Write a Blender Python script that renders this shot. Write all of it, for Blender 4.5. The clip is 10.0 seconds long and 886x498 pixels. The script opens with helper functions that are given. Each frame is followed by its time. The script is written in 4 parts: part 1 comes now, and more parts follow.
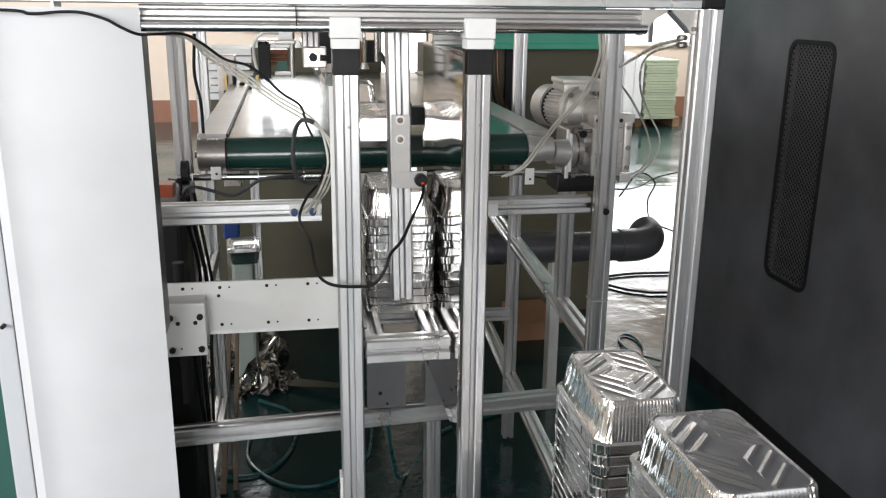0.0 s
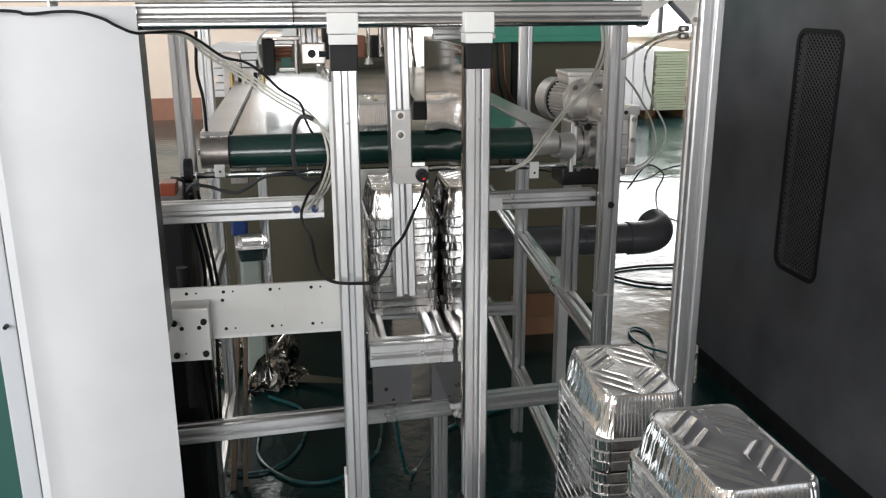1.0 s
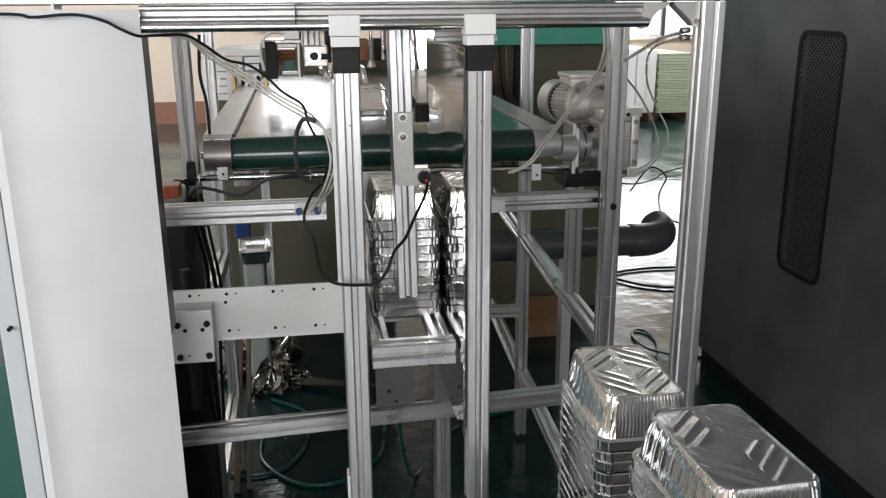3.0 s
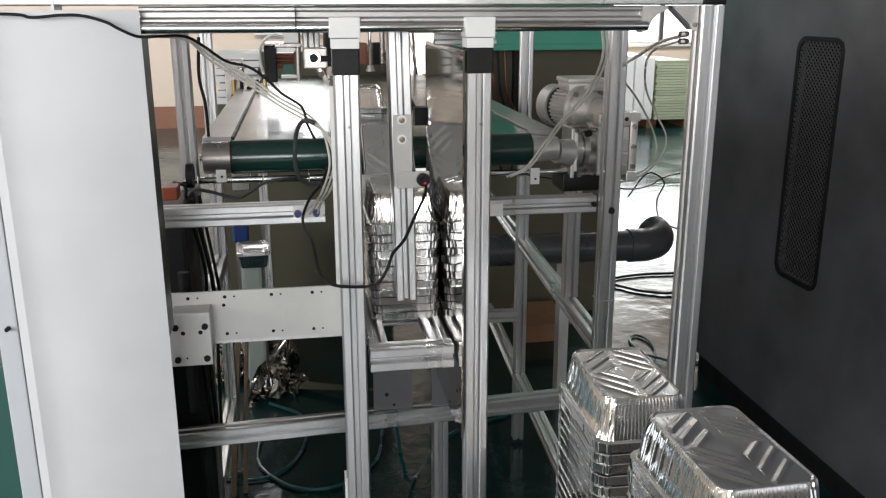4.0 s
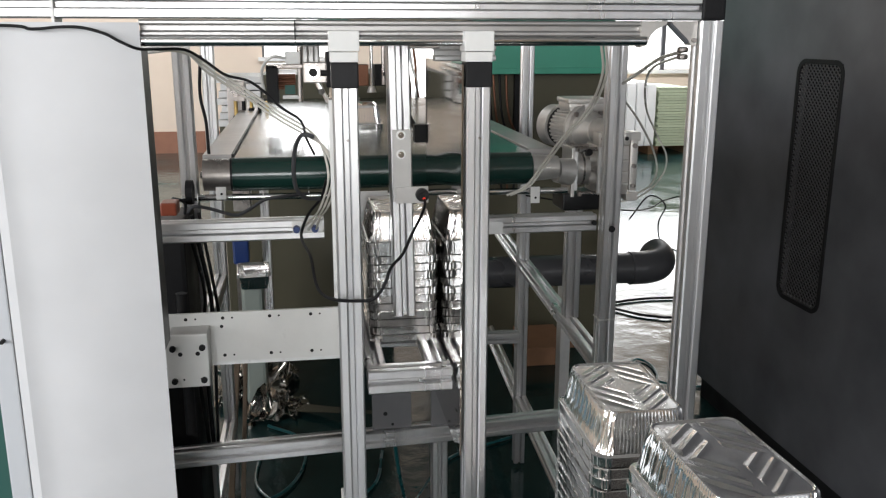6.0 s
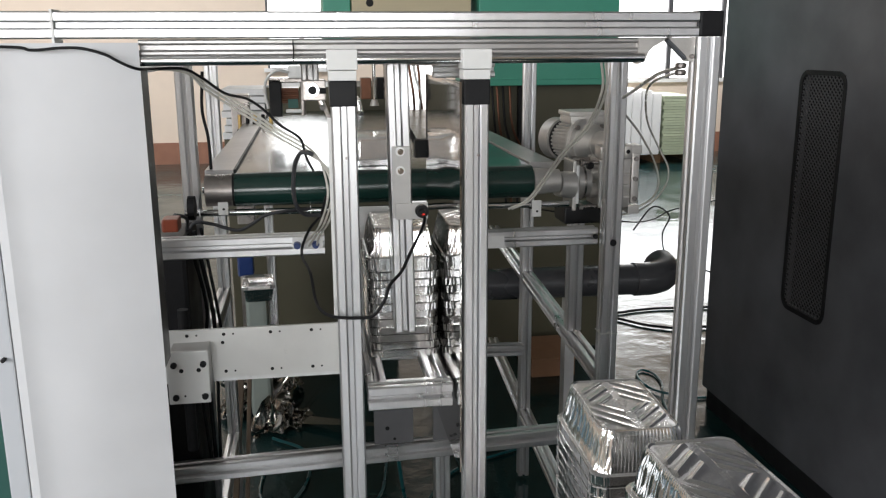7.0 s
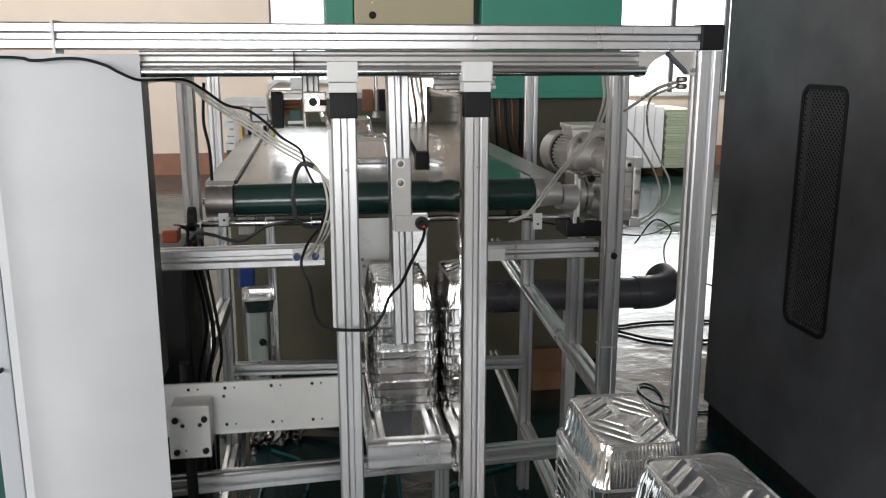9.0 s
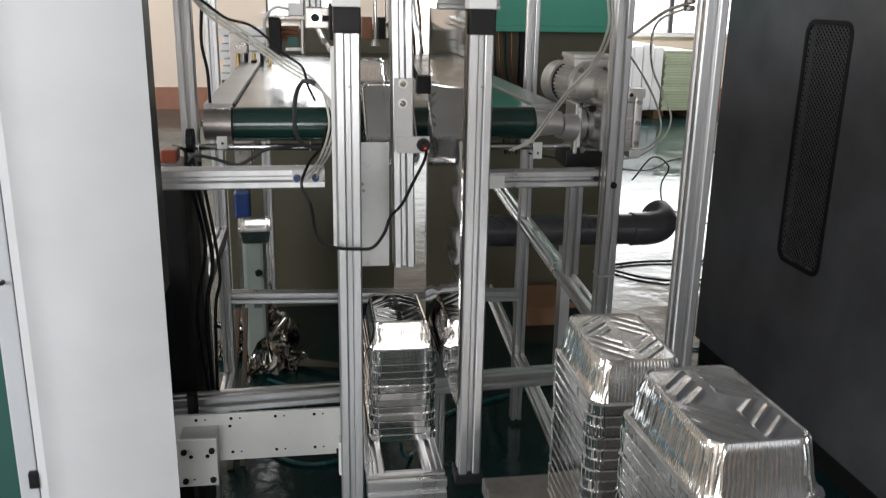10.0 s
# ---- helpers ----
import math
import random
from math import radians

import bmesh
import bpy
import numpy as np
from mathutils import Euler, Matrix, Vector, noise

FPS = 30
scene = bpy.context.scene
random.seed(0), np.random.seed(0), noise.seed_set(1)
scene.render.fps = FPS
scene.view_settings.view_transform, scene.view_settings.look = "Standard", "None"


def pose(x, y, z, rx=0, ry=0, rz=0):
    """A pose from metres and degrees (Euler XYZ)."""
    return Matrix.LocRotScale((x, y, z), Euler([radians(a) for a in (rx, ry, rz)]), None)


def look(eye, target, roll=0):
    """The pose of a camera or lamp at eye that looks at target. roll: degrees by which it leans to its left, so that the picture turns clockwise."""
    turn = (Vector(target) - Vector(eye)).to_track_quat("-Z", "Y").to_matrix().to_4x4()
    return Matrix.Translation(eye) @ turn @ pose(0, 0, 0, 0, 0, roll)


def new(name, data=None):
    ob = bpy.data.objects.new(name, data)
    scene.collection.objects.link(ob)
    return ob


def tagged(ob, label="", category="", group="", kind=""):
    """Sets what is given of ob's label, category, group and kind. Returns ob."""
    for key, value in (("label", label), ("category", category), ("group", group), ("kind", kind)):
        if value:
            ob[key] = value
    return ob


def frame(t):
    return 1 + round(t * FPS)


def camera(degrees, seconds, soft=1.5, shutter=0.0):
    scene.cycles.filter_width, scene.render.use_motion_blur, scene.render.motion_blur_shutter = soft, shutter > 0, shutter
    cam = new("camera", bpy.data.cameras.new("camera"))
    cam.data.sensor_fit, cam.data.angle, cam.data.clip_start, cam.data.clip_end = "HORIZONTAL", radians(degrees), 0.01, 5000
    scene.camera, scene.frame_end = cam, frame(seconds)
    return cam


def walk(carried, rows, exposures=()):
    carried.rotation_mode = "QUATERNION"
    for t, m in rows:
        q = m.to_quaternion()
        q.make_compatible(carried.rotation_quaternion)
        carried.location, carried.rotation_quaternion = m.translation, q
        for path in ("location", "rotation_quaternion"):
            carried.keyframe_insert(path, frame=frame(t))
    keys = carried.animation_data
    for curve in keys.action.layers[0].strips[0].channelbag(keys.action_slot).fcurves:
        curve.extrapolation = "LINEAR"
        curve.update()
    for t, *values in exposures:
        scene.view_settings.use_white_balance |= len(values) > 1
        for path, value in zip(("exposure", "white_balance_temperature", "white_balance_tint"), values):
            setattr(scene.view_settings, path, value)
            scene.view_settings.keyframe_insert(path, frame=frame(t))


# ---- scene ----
cam = camera(54.5, 10.0, soft=1.25, shutter=0.4)
PATH = [
    (0, (-0.3271, -1.3838, 1.6232), (0.0123, 0.5140, 1.0720), 0.66),
    (0.5, (-0.3097, -1.3799, 1.6247), (0.0072, 0.5140, 1.0647), 0.01),
    (1, (-0.3080, -1.3794, 1.6236), (0.0025, 0.5150, 1.0606), -0.21),
    (1.5, (-0.3058, -1.3809, 1.6231), (-0.0014, 0.5150, 1.0597), -0.40),
    (2, (-0.3064, -1.3821, 1.6232), (-0.0044, 0.5140, 1.0615), -0.52),
    (2.5, (-0.3061, -1.3829, 1.6227), (-0.0045, 0.5140, 1.0635), -0.49),
    (4, (-0.3090, -1.3857, 1.6158), (0.0003, 0.5140, 1.0737), -0.10),
    (4.5, (-0.3087, -1.3861, 1.6070), (0.0020, 0.5160, 1.0789), -0.07),
    (5, (-0.3135, -1.3837, 1.5946), (0.0028, 0.5230, 1.0863), -0.02),
    (5.5, (-0.3105, -1.3842, 1.5906), (0.0039, 0.5280, 1.0968), 0.10),
    (7, (-0.2890, -1.3863, 1.6070), (0.0026, 0.5400, 1.1442), -0.28),
    (7.5, (-0.2911, -1.3795, 1.6119), (0.0021, 0.5440, 1.1581), -0.20),
    (8, (-0.2935, -1.3834, 1.6125), (0.0007, 0.5460, 1.1669), -0.17),
    (8.5, (-0.2919, -1.3812, 1.6112), (0.0011, 0.5470, 1.1741), -0.06),
    (9, (-0.2841, -1.3824, 1.6072), (0.0029, 0.5470, 1.1720), 0.02),
    (9.5, (-0.2870, -1.3745, 1.5972), (0.0014, 0.5340, 1.1159), 0.41),
    (10, (-0.2986, -1.3887, 1.5716), (0.0005, 0.5080, 1.0059), 1.05),
]
walk(cam, [(t, look(eye, target, roll)) for t, eye, target, roll in PATH],
     [(0, 0.38), (0.5, 0.26), (1, 0.2), (1.5, 0.18), (2, 0.07), (2.5, 0.03), (4.5, 0.08), (5.5, 0.1), (7, -0.05), (8.5, -0.15), (10, -0.06)])

# ---- light ----
world = bpy.data.worlds.new("sky")
scene.world = world
world.use_nodes = True
sky = world.node_tree.nodes.new("ShaderNodeTexSky")
sky.sky_type, sky.sun_disc, sky.sun_elevation, sky.sun_rotation = "NISHITA", False, radians(40), radians(150)
world.node_tree.links.new(sky.outputs[0], world.node_tree.nodes["Background"].inputs[0])
world.node_tree.nodes["Background"].inputs[1].default_value = 0.09


def area_lamp(name, eye, target, sx, sy, watts, color=(1, 1, 1)):
    data = bpy.data.lights.new(name, "AREA")
    data.shape, data.size, data.size_y, data.energy, data.color = "RECTANGLE", sx, sy, watts, color
    ob = new(name, data)
    ob.matrix_world = look(eye, target)
    return ob


# daylight through the openings of the hall: the gate behind the viewer, the windows of the far wall
area_lamp("gate_daylight", (-6.8, -4.6, 2.9), (0, 0, 1.7), 4.0, 1.8, 435, (0.97, 0.98, 1.0))
area_lamp("window_daylight", (-1.9, -6.85, 1.95), (-0.6, 0, 1.5), 4.2, 1.5, 285, (0.96, 0.98, 1.0))
area_lamp("window_daylight", (5.0, 10.8, 1.9), (2.0, 0, 1.0), 5.0, 1.5, 120, (0.96, 0.99, 1.0))
area_lamp("window_daylight", (-0.35, 10.8, 2.9), (-0.35, 0, 1.2), 0.9, 2.6, 36, (0.97, 0.99, 1.0))
# added fill under the closed ceiling, brightens the far wall and the board stacks
area_lamp("ceiling_fill_light", (-3.2, 8.2, 4.9), (-2.6, 9.8, 0), 5.0, 2.4, 380, (0.98, 0.99, 1.0))
area_lamp("ceiling_fill_light", (4.6, 7.6, 4.9), (4.3, 9.9, 0.3), 3.0, 2.0, 360, (0.98, 0.99, 1.0))

# ---- materials ----


def material(name, color, rough=0.5, metal=0.0, var=0.15, scale=30.0, bump=0.0, bump_scale=200.0, rough_var=0.1, spots=0.0, stretch=(1, 1, 1), random_tone=0.0, coat=0.0, bump_detail=4):
    m = bpy.data.materials.new(name)
    m.use_nodes = True
    t = m.node_tree
    n, link = t.nodes, t.links.new
    b = n["Principled BSDF"]
    b.inputs["Metallic"].default_value = metal
    b.inputs["Coat Weight"].default_value = coat
    co = n.new("ShaderNodeTexCoord")
    mp = n.new("ShaderNodeMapping")
    mp.inputs["Scale"].default_value = stretch
    link(co.outputs["Object"], mp.inputs["Vector"])
    big = n.new("ShaderNodeTexNoise")
    big.inputs["Scale"].default_value, big.inputs["Detail"].default_value = scale * 0.15, 4
    fine = n.new("ShaderNodeTexNoise")
    fine.inputs["Scale"].default_value, fine.inputs["Detail"].default_value = scale, 6
    link(mp.outputs[0], big.inputs["Vector"]), link(mp.outputs[0], fine.inputs["Vector"])
    mix = n.new("ShaderNodeMath")
    mix.operation = "ADD"
    link(big.outputs["Fac"], mix.inputs[0]), link(fine.outputs["Fac"], mix.inputs[1])
    ramp = n.new("ShaderNodeMapRange")
    ramp.inputs["From Min"].default_value, ramp.inputs["From Max"].default_value = 0.6, 1.4
    ramp.inputs["To Min"].default_value, ramp.inputs["To Max"].default_value = 1 - var, 1 + var
    link(mix.outputs[0], ramp.inputs["Value"])
    last = ramp.outputs[0]
    if random_tone:
        info = n.new("ShaderNodeObjectInfo")
        tone = n.new("ShaderNodeMapRange")
        tone.inputs["To Min"].default_value, tone.inputs["To Max"].default_value = 1 - random_tone, 1 + random_tone
        link(info.outputs["Random"], tone.inputs["Value"])
        mul = n.new("ShaderNodeMath")
        mul.operation = "MULTIPLY"
        link(last, mul.inputs[0]), link(tone.outputs[0], mul.inputs[1])
        last = mul.outputs[0]
    if spots:
        sp = n.new("ShaderNodeTexNoise")
        sp.inputs["Scale"].default_value, sp.inputs["Detail"].default_value = scale * 0.6, 8
        sp.inputs["Roughness"].default_value = 0.7
        link(mp.outputs[0], sp.inputs["Vector"])
        sr = n.new("ShaderNodeMapRange")
        sr.inputs["From Min"].default_value, sr.inputs["From Max"].default_value = 0.62, 0.72
        sr.inputs["To Min"].default_value, sr.inputs["To Max"].default_value = 1, 1 - spots
        link(sp.outputs["Fac"], sr.inputs["Value"])
        mu = n.new("ShaderNodeMath")
        mu.operation = "MULTIPLY"
        link(last, mu.inputs[0]), link(sr.outputs[0], mu.inputs[1])
        last = mu.outputs[0]
    vec = n.new("ShaderNodeVectorMath")
    vec.operation = "SCALE"
    vec.inputs[0].default_value = color
    link(last, vec.inputs["Scale"])
    link(vec.outputs[0], b.inputs["Base Color"])
    rr = n.new("ShaderNodeMapRange")
    rr.inputs["From Min"].default_value, rr.inputs["From Max"].default_value = 0.3, 0.7
    rr.inputs["To Min"].default_value, rr.inputs["To Max"].default_value = max(0.02, rough - rough_var), min(1, rough + rough_var)
    link(big.outputs["Fac"], rr.inputs["Value"])
    link(rr.outputs[0], b.inputs["Roughness"])
    if bump:
        bn = n.new("ShaderNodeTexNoise")
        bn.inputs["Scale"].default_value, bn.inputs["Detail"].default_value = bump_scale, bump_detail
        link(mp.outputs[0], bn.inputs["Vector"])
        bu = n.new("ShaderNodeBump")
        bu.inputs["Strength"].default_value, bu.inputs["Distance"].default_value = bump, 0.004
        link(bn.outputs["Fac"], bu.inputs["Height"])
        link(bu.outputs[0], b.inputs["Normal"])
    return m


ALU = material("anodised_aluminium", (0.68, 0.68, 0.685), 0.33, 0.95, 0.08, 60, 0.05, 500, 0.07, stretch=(1, 1, 0.1))
ALU_DULL = material("milled_aluminium", (0.72, 0.72, 0.71), 0.45, 0.55, 0.08, 40, 0.05, 300, 0.08, spots=0.2)
ALU_CAST = material("cast_aluminium", (0.60, 0.58, 0.55), 0.42, 0.7, 0.12, 50, 0.15, 300)
STEEL = material("polished_steel", (0.62, 0.61, 0.60), 0.10, 1.0, 0.05, 8, 0.05, 14, 0.04)
MIRROR = material("mirror_steel", (0.54, 0.52, 0.50), 0.05, 1.0, 0.03, 8, 0.8, 13.0, 0.015, stretch=(1, 0.1, 1), bump_detail=1)
FRAME_GREY = material("worn_grey_frame", (0.40, 0.39, 0.38), 0.36, 0.6, 0.12, 30, 0.05, 300, 0.08, spots=0.3)
DARK_PLATE = material("dark_grey_plate", (0.13, 0.13, 0.135), 0.5, 0.2, 0.1, 30, 0.04, 200)
STEEL_DARK = material("worn_steel", (0.36, 0.33, 0.31), 0.32, 0.9, 0.2, 60, 0.05, 300, 0.1, spots=0.3)
CHROME = material("chrome_rod", (0.75, 0.75, 0.75), 0.12, 1.0, 0.04, 30)
FOIL = material("aluminium_foil", (0.92, 0.915, 0.91), 0.12, 1.0, 0.03, 20, 0.12, 45, 0.04, random_tone=0.04)
SHEET = material("white_painted_sheet", (0.63, 0.635, 0.65), 0.42, 0.0, 0.09, 7, 0.06, 9, 0.10)
PLATE = material("off_white_plate", (0.70, 0.70, 0.68), 0.42, 0.1, 0.05, 25, 0.04, 200, 0.08, spots=0.15)
PLATE_DULL = material("bead_blasted_aluminium", (0.50, 0.49, 0.475), 0.42, 0.35, 0.08, 40, 0.08, 300, 0.08, spots=0.2)
BATTEN = material("weathered_batten", (0.20, 0.15, 0.11), 0.8, 0.0, 0.25, 20)
PALE = material("pale_grey_green_plastic", (0.30, 0.34, 0.31), 0.4, 0.0, 0.1, 12, 0.03, 200)
CAP_WHITE = material("white_plastic", (0.80, 0.80, 0.78), 0.45, 0.0, 0.03, 40)
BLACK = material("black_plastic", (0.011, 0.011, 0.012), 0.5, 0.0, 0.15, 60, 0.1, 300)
RUBBER = material("black_cable_rubber", (0.009, 0.009, 0.010), 0.55, 0.0, 0.1, 60)
SLEEVE = material("dark_braided_sleeve", (0.035, 0.036, 0.04), 0.6, 0.0, 0.3, 400)
HOSE_GREY = material("translucent_grey_hose", (0.55, 0.53, 0.48), 0.25, 0.0, 0.12, 60)
for m in (BLACK, RUBBER):
    m.node_tree.nodes["Principled BSDF"].inputs["Specular IOR Level"].default_value = 0.22
HOSE_TEAL = material("teal_air_hose", (0.010, 0.085, 0.095), 0.3, 0.0, 0.1, 60)
BELT = material("green_belt", (0.008, 0.030, 0.024), 0.20, 0.0, 0.12, 30, 0.05, 400, 0.06)
BELT.node_tree.nodes["Principled BSDF"].inputs["Specular IOR Level"].default_value = 0.6
GREY_PAINT = material("dark_grey_painted_steel", (0.102, 0.105, 0.116), 0.38, 0.2, 0.42, 5, 0.03, 300, 0.10, spots=0.10)
MESH_BLACK = material("black_coated_steel", (0.012, 0.012, 0.013), 0.38, 0.3, 0.1, 60)
FLOOR = material("green_epoxy_floor", (0.009, 0.034, 0.034), 0.17, 0.0, 0.40, 9, 1.0, 8, 0.14, spots=0.5)
FLOOR.node_tree.nodes["Principled BSDF"].inputs["Specular IOR Level"].default_value = 0.42
WALL = material("cream_plaster", (0.78, 0.655, 0.55), 0.8, 0.0, 0.05, 4, 0.1, 40)
SKIRT = material("red_brown_paint", (0.30, 0.14, 0.09), 0.6, 0.0, 0.15, 8)
CEIL = material("ceiling_sheet", (0.36, 0.355, 0.345), 0.7, 0.0, 0.05, 3)
OLIVE = material("olive_beige_paint", (0.086, 0.079, 0.049), 0.5, 0.0, 0.08, 6, 0.03, 200)
BEIGE = material("beige_machine_paint", (0.52, 0.45, 0.30), 0.5, 0.0, 0.06, 6)
GREEN = material("green_machine_paint", (0.06, 0.30, 0.21), 0.42, 0.0, 0.08, 6)
PVC = material("grey_pvc_pipe", (0.056, 0.056, 0.06), 0.32, 0.0, 0.1, 20)
CARD = material("brown_cardboard", (0.30, 0.16, 0.09), 0.8, 0.0, 0.12, 20)
BOARD = material("pale_green_board", (0.40, 0.45, 0.32), 0.7, 0.0, 0.1, 30, random_tone=0.12)
PAPER = material("white_wrap", (0.82, 0.82, 0.82), 0.5, 0.0, 0.04, 10)
WOOD = material("raw_pallet_wood", (0.30, 0.18, 0.10), 0.8, 0.0, 0.2, 20)
ORANGE = material("orange_plastic", (0.26, 0.06, 0.03), 0.4, 0.0, 0.1, 30)
BLUE = material("blue_plastic", (0.010, 0.035, 0.15), 0.35, 0.0, 0.1, 30)
YELLOW = material("yellow_plastic", (0.60, 0.42, 0.03), 0.4, 0.0, 0.1, 30)
COPPER = material("brown_varnished_steel", (0.16, 0.07, 0.04), 0.4, 0.6, 0.2, 40)
BRASS = material("brass", (0.60, 0.42, 0.16), 0.3, 0.9, 0.1, 40)
MESH_GREY = material("grey_mesh_steel", (0.09, 0.09, 0.093), 0.5, 0.2, 0.1, 60)
BLUE_GREY = material("blue_grey_sheet", (0.55, 0.57, 0.60), 0.45, 0.0, 0.05, 8)
TEAL = material("dark_teal_paint", (0.03, 0.10, 0.085), 0.45, 0.0, 0.08, 6)
GLOW_RED = bpy.data.materials.new("sensor_glow")
GLOW_RED.use_nodes = True
GLOW_RED.node_tree.nodes["Principled BSDF"].inputs["Base Color"].default_value = (0.6, 0.03, 0.02, 1)
GLOW_RED.node_tree.nodes["Principled BSDF"].inputs["Emission Color"].default_value = (1, 0.05, 0.02, 1)
GLOW_RED.node_tree.nodes["Principled BSDF"].inputs["Emission Strength"].default_value = 0.6
DAY = bpy.data.materials.new("bright_daylight_outside")
DAY.use_nodes = True
DAY.node_tree.nodes["Principled BSDF"].inputs["Emission Color"].default_value = (1, 1, 1, 1)
DAY.node_tree.nodes["Principled BSDF"].inputs["Emission Strength"].default_value = 2.0

# ---- helpers for building ----


def part(name, bm, mat, parent=None, label="", m=None, smooth=False):
    me = bpy.data.meshes.new(name)
    bmesh.ops.recalc_face_normals(bm, faces=bm.faces)
    if smooth:
        for f in bm.faces:
            f.smooth = True
    bm.to_mesh(me)
    bm.free()
    me.materials.append(mat)
    ob = new(name, me)
    if m is not None:
        ob.matrix_basis = m
    if parent is not None:
        ob.parent = parent
    if label:
        tagged(ob, label)
    if smooth:
        me.set_sharp_from_angle(angle=radians(38))
    return ob


def share(name, ob, parent, m):
    """Another piece on the same mesh."""
    o = new(name, ob.data)
    o.matrix_basis = m
    o.parent = parent
    return o


def thing(name, label, category, m=None, group="", kind=""):
    ob = new(name)
    ob.empty_display_size = 0.02
    if m is not None:
        ob.matrix_basis = m
    return tagged(ob, label, category, group, kind)


def add_box(bm, x0, y0, z0, x1, y1, z1, bevel=0.0):
    r = bmesh.ops.create_cube(bm, size=1.0)
    vs = r["verts"]
    for v in vs:
        v.co = Vector(((x0 + x1) / 2 + v.co.x * (x1 - x0), (y0 + y1) / 2 + v.co.y * (y1 - y0), (z0 + z1) / 2 + v.co.z * (z1 - z0)))
    if bevel:
        es = list({e for v in vs for e in v.link_edges})
        bmesh.ops.bevel(bm, geom=es, offset=bevel, segments=2, affect="EDGES", profile=0.6)
    return bm


def box(x0, y0, z0, x1, y1, z1, bevel=0.0):
    return add_box(bmesh.new(), x0, y0, z0, x1, y1, z1, bevel)


def add_cyl(bm, a, b, r0, r1=None, seg=20, cap=True):
    a, b = Vector(a), Vector(b)
    d = b - a
    m = Matrix.Translation((a + b) / 2) @ d.to_track_quat("Z", "Y").to_matrix().to_4x4()
    bmesh.ops.create_cone(bm, cap_ends=cap, segments=seg, radius1=r0, radius2=r0 if r1 is None else r1, depth=d.length, matrix=m)
    return bm


def cyl(a, b, r0, r1=None, seg=20):
    return add_cyl(bmesh.new(), a, b, r0, r1, seg)


def smooth_line(points, steps=8):
    """A Catmull-Rom line through the points."""
    p = [Vector(q) for q in points]
    p = [p[0] * 2 - p[1]] + p + [p[-1] * 2 - p[-2]]
    out = []
    for i in range(1, len(p) - 2):
        for k in range(steps):
            t = k / steps
            a, b, c, d = p[i - 1], p[i], p[i + 1], p[i + 2]
            out.append(0.5 * ((2 * b) + (c - a) * t + (2 * a - 5 * b + 4 * c - d) * t * t + (3 * b - a - 3 * c + d) * t ** 3))
    out.append(p[-2])
    return out


def add_tube(bm, points, r, seg=8, steps=8):
    line = smooth_line(points, steps)
    rings = []
    n = Vector((0.13, 0.31, 0.94))
    for i, c in enumerate(line):
        d = (line[min(i + 1, len(line) - 1)] - line[max(i - 1, 0)]).normalized()
        n = (n - d * n.dot(d)).normalized()
        s = d.cross(n)
        rings.append([bm.verts.new(c + r * (math.cos(2 * math.pi * k / seg) * n + math.sin(2 * math.pi * k / seg) * s)) for k in range(seg)])
    for a, b in zip(rings, rings[1:]):
        for k in range(seg):
            bm.faces.new((a[k], a[(k + 1) % seg], b[(k + 1) % seg], b[k]))
    bm.faces.new(rings[0][::-1]), bm.faces.new(rings[-1])
    return bm


def tube(points, r, seg=8, steps=8):
    return add_tube(bmesh.new(), points, r, seg, steps)


def slot_section(w=0.04, h=0.04, slots_w=1, slots_h=1):
    """The outline of a slotted aluminium profile, counter-clockwise."""
    o, ow, depth, c, lip = 0.0041, 0.0085, 0.010, 0.0025, 0.002

    def side(length, count):
        pts = [(c, 0.0)]
        for i in range(count):
            mid = length * (i + 0.5) / count
            pts += [(mid - o - 0.0028, 0.0), (mid - o - 0.0012, 0.0012), (mid - o, lip + 0.0012), (mid - ow, 0.0058), (mid - 0.004, depth), (mid + 0.004, depth), (mid + ow, 0.0058), (mid + o, lip + 0.0012), (mid + o + 0.0012, 0.0012), (mid + o + 0.0028, 0.0)]
        return pts + [(length - c, 0.0)]
    out = []
    for u, v in side(w, slots_w):
        out.append((u - w / 2, v - h / 2))
    for u, v in side(h, slots_h):
        out.append((w / 2 - v, u - h / 2))
    for u, v in side(w, slots_w):
        out.append((w / 2 - u, h / 2 - v))
    for u, v in side(h, slots_h):
        out.append((v - w / 2, h / 2 - u))
    return out


def add_profile(bm, a, b, up=(0, 0, 1), w=0.04, h=0.04, slots_w=1, slots_h=1):
    a, b = Vector(a), Vector(b)
    d = (b - a).normalized()
    v = Vector(up)
    v = (v - d * v.dot(d)).normalized()
    u = v.cross(d)
    sec = slot_section(w, h, slots_w, slots_h)
    r0 = [bm.verts.new(a + u * p + v * q) for p, q in sec]
    r1 = [bm.verts.new(b + u * p + v * q) for p, q in sec]
    n = len(sec)
    for i in range(n):
        bm.faces.new((r0[i], r0[(i + 1) % n], r1[(i + 1) % n], r1[i]))
    bm.faces.new(r0[::-1]), bm.faces.new(r1)
    return bm


def profile(a, b, up=(0, 0, 1), w=0.04, h=0.04, slots_w=1, slots_h=1):
    return add_profile(bmesh.new(), a, b, up, w, h, slots_w, slots_h)


def add_bolt(bm, c, d, r=0.006, h=0.006):
    """A socket-head screw whose head stands out along d."""
    c, d = Vector(c), Vector(d)
    add_cyl(bm, c - d * 0.002, c + d * h, r, r * 0.94, 16)
    add_cyl(bm, c + d * (h - 0.001), c + d * (h + 0.0004), r * 0.5, r * 0.5, 6)
    return bm


def bolt(c, d, r=0.006, h=0.006):
    return add_bolt(bmesh.new(), c, d, r, h)


